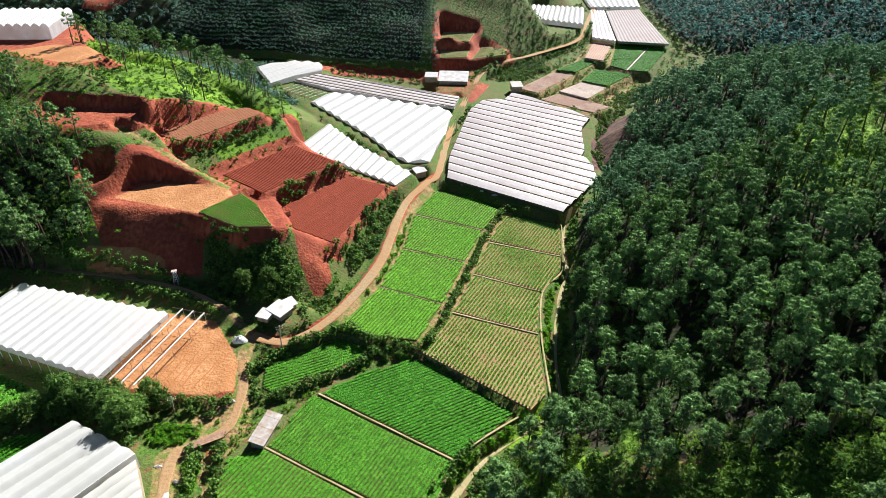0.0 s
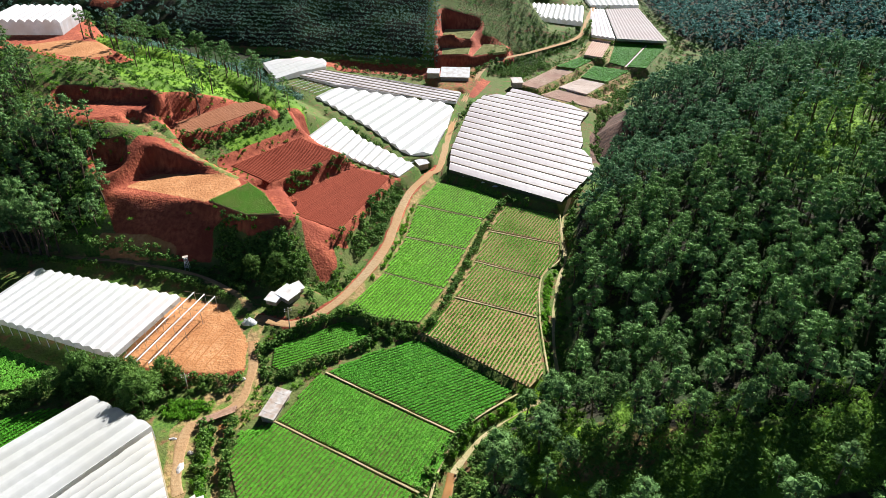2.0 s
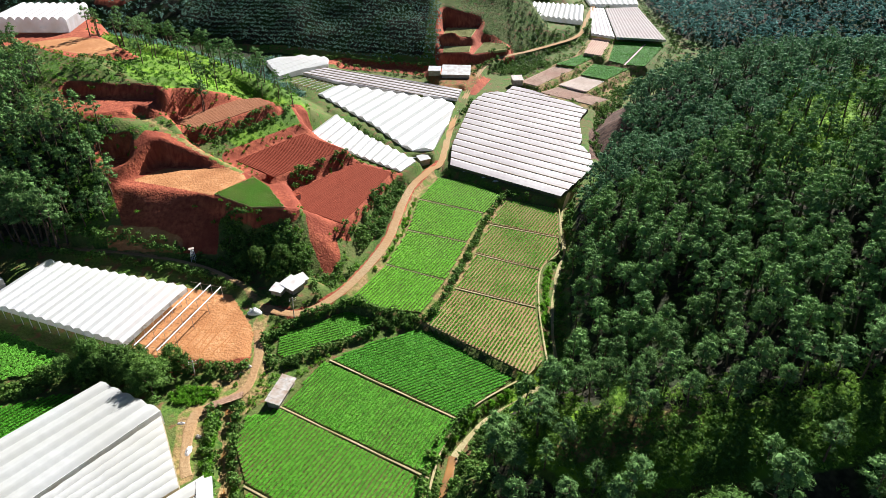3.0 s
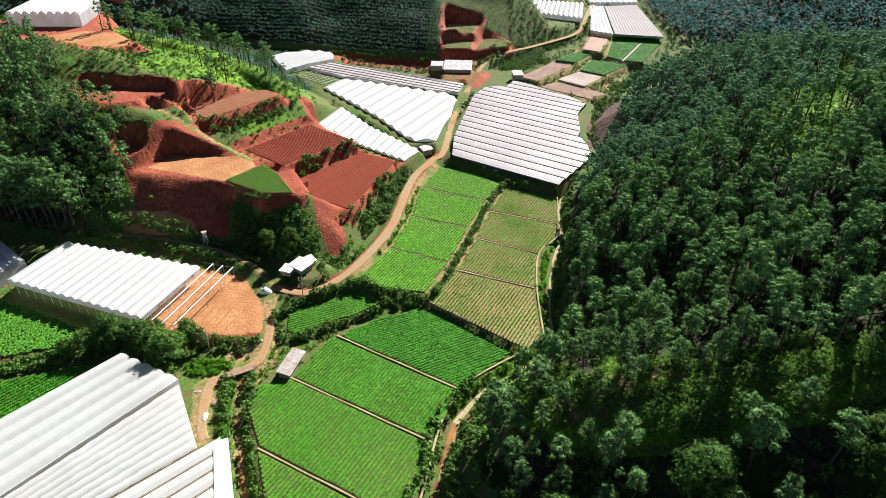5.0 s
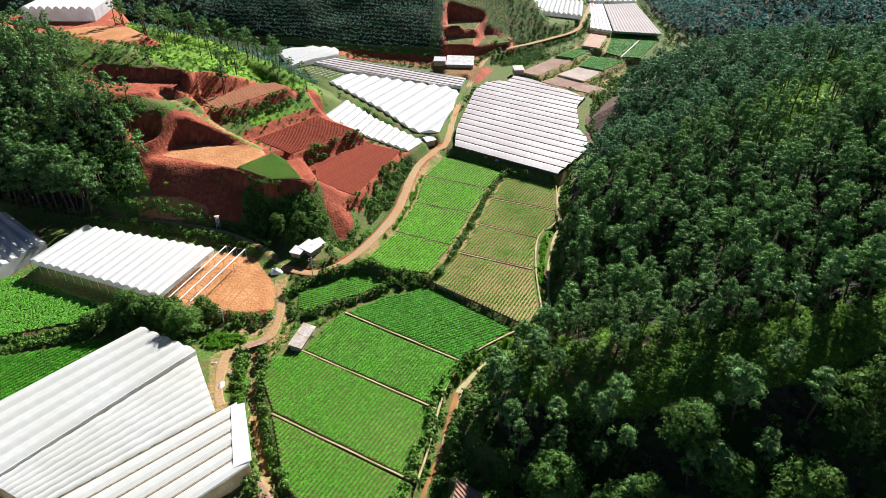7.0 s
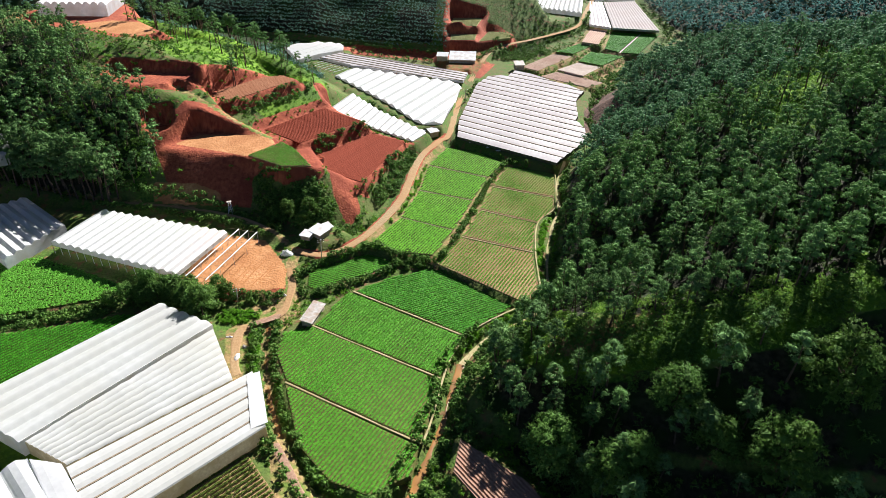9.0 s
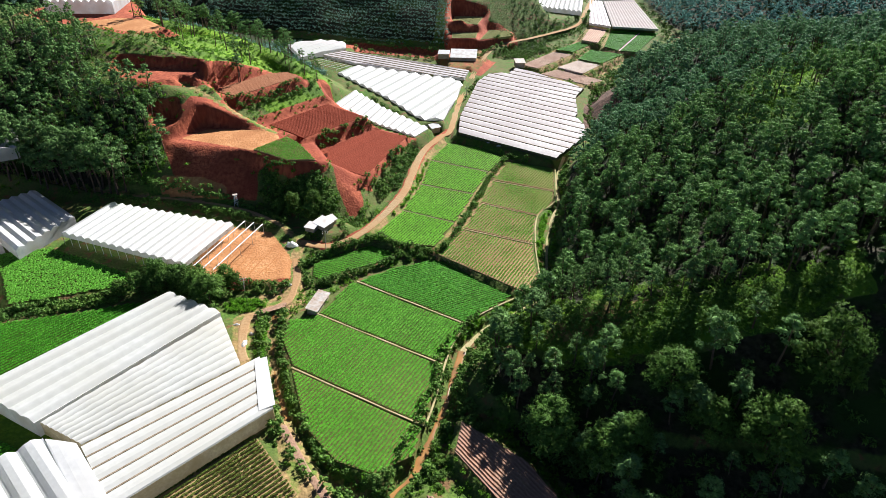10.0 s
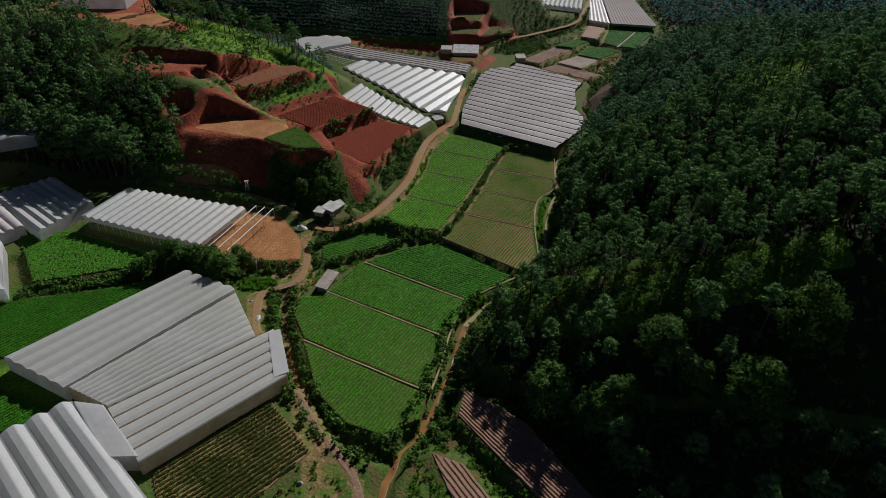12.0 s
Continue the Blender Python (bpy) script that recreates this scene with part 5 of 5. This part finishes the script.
# plantation rows on the hillside at the valley's head, low scrub and weeds
px, py = [], []
for k in range(46):
    s = np.arange(-170, 50, 1.9)
    px.append(s + rng.normal(0, 0.3, len(s)))
    py.append(352 + 3.0 * k - 0.30 * (s + 60) + rng.normal(0, 0.3, len(s)))
px, py = np.concatenate(px), np.concatenate(py)
keep = (inside_by(NORTH_HILL, px, py) > 5) & (py < 490) & (px < -3) & (px > -168)
for o, *_ in LEVELS:
    keep &= inside_by(o, px, py) < -3
TINY = [bush_shape(2.0, 1.0, 3, 4, 2, 0.6, True) for i in range(4)]
plant_stuff("plantation", TINY, spots_at(px[keep], py[keep], 4, 0.75, 1.1), "dark bushy plantation in rows on the far slope", "plantation", HAZED_COFFEE, False)
corn = (inside_by([(-5, 470), (42, 410), (38, 348), (30, 362), (18, 388), (-3, 401)], px, py) > 0) & (inside_by(NORTH_HILL, px, py) > 4)
for o, *_ in LEVELS:
    corn &= inside_by(o, px, py) < -2
plant_stuff("corn_slope", TINY, spots_at(px[corn], py[corn], 4, 0.55, 0.75), "rows of tall green crop on the far slope", "crop", PALE_SCRUB, False)
x, y = scatter([(40, 430), (66, 412), (60, 362), (52, 350), (36, 345), (38, 400)], 3.0, jitter=0.45)
x2, y2 = scatter([(-420, 400), (-160, 390), (-150, 395), (-172, 430), (-200, 500), (-420, 560)], 5.0, jitter=0.45)
x3, y3 = scatter([(-190, 345), (-110, 356), (-62, 352), (-62, 340), (-82, 305), (-66, 285), (-72, 268), (-112, 290), (-150, 310)], 2.9, jitter=0.45)
plant_stuff("far_scrub", TINY, spots_at(x, y, 4, 0.6, 1.3), "pale grey-green scrub on the distant slope", "scrub", PALE_SCRUB, False)
plant_stuff("far_scrub", TINY, spots_at(np.r_[x2, x3], np.r_[y2, y3], 4, 0.9, 2.3), "dark scrub and bushes on the slope behind the ridge", "scrub", HAZED_COFFEE, False)
UNDER = [bush_shape(1.6, 1.1, 4, 4, 4, 0.55) for i in range(3)]
cx, cy = scatter(CLEARINGS[0], 1.7)
ux, uy = scatter(RIGHT_HILL, 3.8, clear=lambda x, y: (x < 0.62 * y + 60) & (y > 20) & (y < 230) & (inside_by(SCAR_AREA, x, y) < 0))
u2, v2 = scatter(SOUTH_WOOD, 2.6)
u3, v3 = scatter(LEFT_WOOD, 3.2, clear=lambda x, y: x > -0.55 * y - 80)
plant_stuff("undergrowth", UNDER, spots_at(np.r_[ux, u2, u3, cx], np.r_[uy, v2, v3, cy], 3, 0.7, 1.4), "dark undergrowth beneath the pines", "undergrowth", LEAF, False)
x, y = scatter([(20, 300), (60, 280), (100, 300), (140, 340), (150, 400), (142, 480), (100, 490), (60, 400), (30, 345)], 2.8, clear=lambda x, y: rng.random(np.shape(x)) < 0.55)
plant_stuff("roadside_scrub", UNDER, spots_at(x, y, 3, 0.5, 1.3), "low green scrub between the distant plots", "scrub", LEAF, False)
x, y = scatter(CLEARINGS[0], 1.25, clear=lambda x, y: (rough2(x, y, 7, 41) > np.where(x > 36, -0.15, 0.15)), margin=-9.0)
x2, y2 = scatter(LANES, 1.6, clear=lane)
x3, y3 = scatter(CLEARINGS[1], 2.0, margin=-3.0, clear=lambda x, y: rng.random(np.shape(x)) < 0.8)
plant_stuff("creepers", UNDER, spots_at(np.r_[x, x2, x3], np.r_[y, y2, y3], 3, 0.4, 0.9), "bright green creepers covering the sunlit crest", "creepers", CREEPER, False)
WEEDS = [bush_shape(0.7, 0.6, 3, 4, 4, 0.4) for i in range(3)]
wx, wy = [], []
for outline, gap in ((LEFT_HILL, 2.4), ([(-60, 100), (-50, 66), (-36, 40), (-10, 30), (-8, 80), (30, 104), (42, 190), (0, 215), (-20, 160), (-60, 130)], 1.9), ([(-12, 56), (16, 56), (34, 18), (0, 10), (-12, 14)], 1.4), ([(-68, 34), (-40, 52), (-20, 34), (-16, 10), (-60, 8)], 2.6), ([(-130, 60), (-90, 46), (-84, 36), (-130, 40)], 1.6),
                     ([(60, 280), (90, 312), (100, 340), (40, 340), (20, 310)], 3.0)):
    x, y = scatter(outline, gap, clear=lambda x, y: (x > -175) & (rng.random(np.shape(x)) < 0.75))
    keep = np.ones(len(x), bool)
    for o in RED_GROUND + PALE_GROUND:
        keep &= (inside_by(o, x, y) < -1) | (rng.random(len(x)) < 0.06)
    wx.append(x[keep])
    wy.append(y[keep])
x, y = np.concatenate(wx), np.concatenate(wy)
plant_stuff("weeds", WEEDS, spots_at(x, y, 3, 0.6, 1.5), "low weeds and scrub covering the open slopes", "weeds", WEED, False)

BLADES = [bush_shape(0.9, 0.55, 4, 6, 4, 0.42) for i in range(3)]
gx, gy = [], []
for outline, gap in (([(-55, 91), (-51.5, 91.5), (-49.8, 84), (-46.5, 74), (-41, 62), (-43, 60), (-50.5, 74), (-53, 84)], 0.75), ([(-66, 100), (-57, 99), (-54, 96), (-58, 94), (-66, 95.5)], 0.9), ([(-118, 58), (-92, 47), (-88, 44), (-98, 34), (-118, 42)], 0.9),
                     ([(-32, 50), (-27, 44), (-30, 42), (-36, 48)], 0.9), ([(25, 104), (27, 128), (30, 147), (38, 160), (41, 187), (45, 190), (41, 170), (36, 150), (31, 125), (29, 104)], 1.0), ([(-28, 133), (-18, 152), (-12.5, 170), (-10, 192), (-11, 192), (-14.5, 178), (-16.5, 165), (-21, 150), (-29, 134)], 1.3), ([(-2, 100), (3, 92), (14, 100), (16, 96), (4, 86), (-1, 78), (-3, 84)], 1.0), ([(-44, 61), (-36, 49), (-33, 44), (-38, 50), (-46, 62)], 0.8)):
    x, y = scatter(outline, gap, margin=-0.2, clear=lambda x, y: rng.random(np.shape(x)) < 0.85)
    gx.append(x)
    gy.append(y)
x, y = np.concatenate(gx), np.concatenate(gy)
plant_stuff("tall_grass", BLADES, spots_at(x, y, 3, 0.7, 1.4), "tall bright green grass on the ditch banks", "grass", TALL_GRASS, False)


# ---- sheds and small things ----
def shed(at, size, turn, wall_h, label, roof=TIN, name="shed", pitch=0.6, sheets=4):
    """A hut with four walls and a lean-to roof of overlapping sheets."""
    x, y, z = at
    L, W = size
    top = thing(name, at, label, "hut" if name == "hut" else name)
    a = radians(turn)

    def place(px, py, pz):
        return (x + px * math.cos(a) - py * math.sin(a), y + px * math.sin(a) + py * math.cos(a), z + pz)

    for px, py, sx, sy in ((0, -W / 2 + 0.1, L, 0.15), (0, W / 2 - 0.1, L, 0.15), (-L / 2 + 0.1, 0, 0.15, W - 0.36), (L / 2 - 0.1, 0, 0.15, W - 0.36)):
        cx, cy, cz = place(px, py, -0.3)
        part("wall", *box((cx, cy, cz), (sx, sy, wall_h + 0.3 + (pitch * 0.8 if py > 0 else 0)), turn), WALL, top)
    for k in range(sheets):
        x0, x1 = -L / 2 - 0.3 + (L + 0.6) * k / sheets, -L / 2 - 0.3 + (L + 0.6) * (k + 1) / sheets + 0.12
        v = []
        for e in (0.0, -0.06):
            for px, py in ((x0, -W / 2 - 0.4), (x1, -W / 2 - 0.4), (x1, W / 2 + 0.4), (x0, W / 2 + 0.4)):
                v.append(place(px, py, wall_h + 0.12 + pitch * (py / W + 0.5) + 0.03 * (k % 2) + e))
        part("roof_sheet", v, [(0, 1, 2, 3), (7, 6, 5, 4), (0, 4, 5, 1), (1, 5, 6, 2), (2, 6, 7, 3), (3, 7, 4, 0)], roof, top)
    return top


shed((-39.4, 97.4, -1), (8.6, 2.9), 76, 1.5, "long grey shed with pale patched sheet roof at the field's corner", OLD_TIN, sheets=6, pitch=0.5)
shed((-44.0, 135.2, 3), (5.4, 4.0), -38, 1.7, "hut with pale patched sheet roof among shrubs", PALE_TIN, "hut", 0.5)
shed((-47.6, 133.6, 3), (3.2, 3.0), -20, 1.3, "low lean-to with a white sheet roof against the hut", PALE_TIN, "hut", 0.3, 2)
shed((-42.2, 138.6, 3), (3.6, 2.6), -55, 1.2, "low open lean-to with rusty pale sheets behind the hut", PALE_TIN, "hut", 0.3, 3)
shed((5.4, 322, 7), (14.5, 9), -4, 1.9, "low farmhouse with a long pale ribbed sheet roof", PALE_TIN, "farmhouse", 2.2, 12)
shed((-6, 325, 7), (6, 6), -4, 2.6, "small white-roofed annex beside the farmhouse", FILM, "annex", 0.5)
shed((37, 314, 5.5), (5, 6), 5, 2.6, "small grey shed by the distant plots", TIN)
shed((-51.5, 180, 8), (3, 2.4), 40, 2.0, "small red-roofed field hut on the tilled slope", RED_EARTH, "hut", 0.4)
shed((-9, 219.5, 3.4), (4, 3), 30, 2.2, "white-roofed shed beside the road junction", FILM)
shed((-12.5, 221.5, 3.6), (3, 2.5), 30, 2.0, "little white-roofed lean-to beside the greenhouse", FILM)

# bare steel frame beside the toothed greenhouse
frame_top = thing("steel_framework", (-66, 124, 0.5), "unfinished greenhouse frame of pale steel pipes over orange ground", "frame")
for k in range(1, 4):
    a = (-73.3 + 3.2 * k, 133.1 - 0.9 * k + 3.0)
    b = (-81.1 + 3.2 * k, 109.2 - 0.9 * k)
    part("pipe", *bar((a[0], a[1], 4.8), (b[0], b[1], 4.8), 0.17, 8), STEEL, frame_top)
    for i in range(5):
        q = (a[0] + (b[0] - a[0]) * i / 4, a[1] + (b[1] - a[1]) * i / 4)
        part("post", *bar((*q, 0.2), (*q, 4.8), 0.07), STEEL, frame_top)
for i in range(5):
    q = (-73.3 - 7.8 * i / 4, 136.1 - 26 * i / 4)
    part("rafter", *bar((q[0], q[1], 4.6), (q[0] + 11, q[1] - 3.0, 4.6), 0.05), GUTTER, frame_top)


def pole(at, tall, label, lean=(0.0, 0.0), arms=2):
    """A utility pole with cross arms and insulators."""
    x, y, z = at
    top = thing("utility_pole", at, label, "pole")
    tip = (x + lean[0], y + lean[1], z + tall)
    part("shaft", *bar((x, y, z - 0.5), tip, 0.14, 8), TIN, top)
    for k in range(arms):
        h = tall - 0.35 - 0.7 * k
        cx, cy = x + lean[0] * h / tall, y + lean[1] * h / tall
        arm = part("cross_arm", *box_line((cx - 0.9, cy - 0.3, z + h), (cx + 0.9, cy + 0.3, z + h), 0.1, 0.12), GUTTER, top)
        for s in (-0.8, 0.8):
            part("insulator", *bar((cx + s, cy + s / 3, z + h + 0.05), (cx + s, cy + s / 3, z + h + 0.28), 0.06, 6), FILM, arm)
    return top


def heap(name, at, size, mat, label, category, seed=1, pieces=1):
    """A low crumpled heap: a dome of uneven folds."""
    x, y, z = at
    v, f, n, m = [], [], 14, 6
    for i in range(m + 1):
        for k in range(n):
            a, q = k * math.tau / n, i / m
            r = q * (1 + 0.22 * float(rough2(k * 1.3, i * 0.9, 1.0, seed)))
            v.append((x + size[0] / 2 * r * math.cos(a), y + size[1] / 2 * r * math.sin(a),
                      z - 0.1 + size[2] * (1 - q ** 2.2) * (0.75 + 0.35 * float(rough2(k * 0.8, i * 1.1, 1.0, seed + 3)))))
    f = [(i * n + k, i * n + (k + 1) % n, (i + 1) * n + (k + 1) % n, (i + 1) * n + k) for i in range(m) for k in range(n)]
    me = mesh_of(name, np.array(v) - (x, y, z), f, mat, True)
    ob = new(name, me)
    ob.location = at
    return tagged(ob, label, category)


def ground_at(x, y):
    return float(height(np.array([x]), np.array([y]))[0])


for x, y, tall, label in ((-41.5, 124.0, 6.5, "grey utility pole beside the road bend"), (-62.5, 104.0, 5.0, "leaning wooden pole among the shrubs"), (5.8, 262.0, 6.0, "thin utility pole at the greenhouse edge")):
    pole((x, y, ground_at(x, y)), tall, label, (0.3, 0.1))
heap("tarpaulin_heap", (-53.2, 127.0, 0.8), (4.2, 3.2, 1.5), FILM, "heap under a white tarpaulin at the track junction", "heap", 4)
for x, y, sx, sy, k in ((8.0, 210.0, 3.6, 1.6, 5), (11.5, 207.8, 3.0, 1.5, 6), (15.0, 205.0, 3.4, 1.3, 7), (18.5, 201.5, 2.6, 1.2, 8), (-56.0, 80.5, 1.6, 3.6, 9), (-60.3, 88.5, 2.6, 1.0, 10)):
    heap("plastic_heap", (x, y, ground_at(x, y)), (sx, sy, 0.6), FILM, "crumpled white plastic film dumped beside the greenhouse", "rubbish heap", k)
for x, y, k in ((-55.2, 84.6, 11), (-33.5, 27.5, 12), (-49.5, 106.5, 13), (-51.0, 104.6, 14)):
    heap("sack_pile", (x, y, ground_at(x, y)), (1.6, 1.2, 0.8), TIN, "small pile of pale sacks beside the track", "sacks", k)

# plank bridge over the ditch
bridge = thing("plank_bridge", (-52.3, 94.6, -0.6), "narrow bridge of pale planks over the ditch", "bridge")
for k in range(3):
    part("plank", *box_line((-56.2, 92.0 + 0.75 * k, -0.42), (-48.6, 96.2 + 0.75 * k, -0.42), 0.68, 0.14), DRY_SOIL, bridge)

# lattice stand on the bank above the track
stand = thing("lattice_stand", (-77.5, 150.5, ground_at(-77.5, 150.5)), "small grey lattice stand on the bank above the track", "stand")
zb = ground_at(-77.5, 150.5)
for dx, dy in ((-0.7, -0.7), (0.7, -0.7), (0.7, 0.7), (-0.7, 0.7)):
    part("leg", *bar((-77.5 + dx, 150.5 + dy, zb - 0.5), (-77.5 + dx * 0.4, 150.5 + dy * 0.4, zb + 4.6), 0.09), STEEL, stand)
for h in (1.2, 2.6, 4.0):
    k = 1 - 0.6 * (h + 0.5) / 5.1
    for a, b in (((-0.7, -0.7), (0.7, -0.7)), ((0.7, -0.7), (0.7, 0.7)), ((0.7, 0.7), (-0.7, 0.7)), ((-0.7, 0.7), (-0.7, -0.7))):
        part("brace", *bar((-77.5 + a[0] * k, 150.5 + a[1] * k, zb + h), (-77.5 + b[0] * k, 150.5 + b[1] * k, zb + h), 0.06), STEEL, stand)
part("platform", *box((-77.5, 150.5, zb + 4.6), (1.6, 1.2, 0.12), 20), TIN, stand)


# open frame at the end of the striped greenhouse
open_frame = thing("bare_greenhouse", (-71.5, 300, 6.6), "bare grey greenhouse skeleton without its film", "greenhouse")
for k in range(7):
    a = (-79.5 + 2.6 * k, 306.0 - 2.05 * k)
    b = (a[0] + 7.0, a[1] + 8.5)
    part("pipe", *bar((*a, 8.4), (*b, 8.4), 0.12), STEEL, open_frame)
    for q in (a, b):
        part("post", *bar((*q, 6.3), (*q, 8.4), 0.08), STEEL, open_frame)
for s in (0.0, 0.5, 1.0):
    part("purlin", *bar((-79.5 + 7.0 * s, 306.0 + 8.5 * s, 8.5), (-63.9 + 7.0 * s, 293.7 + 8.5 * s, 8.5), 0.1), GUTTER, open_frame)
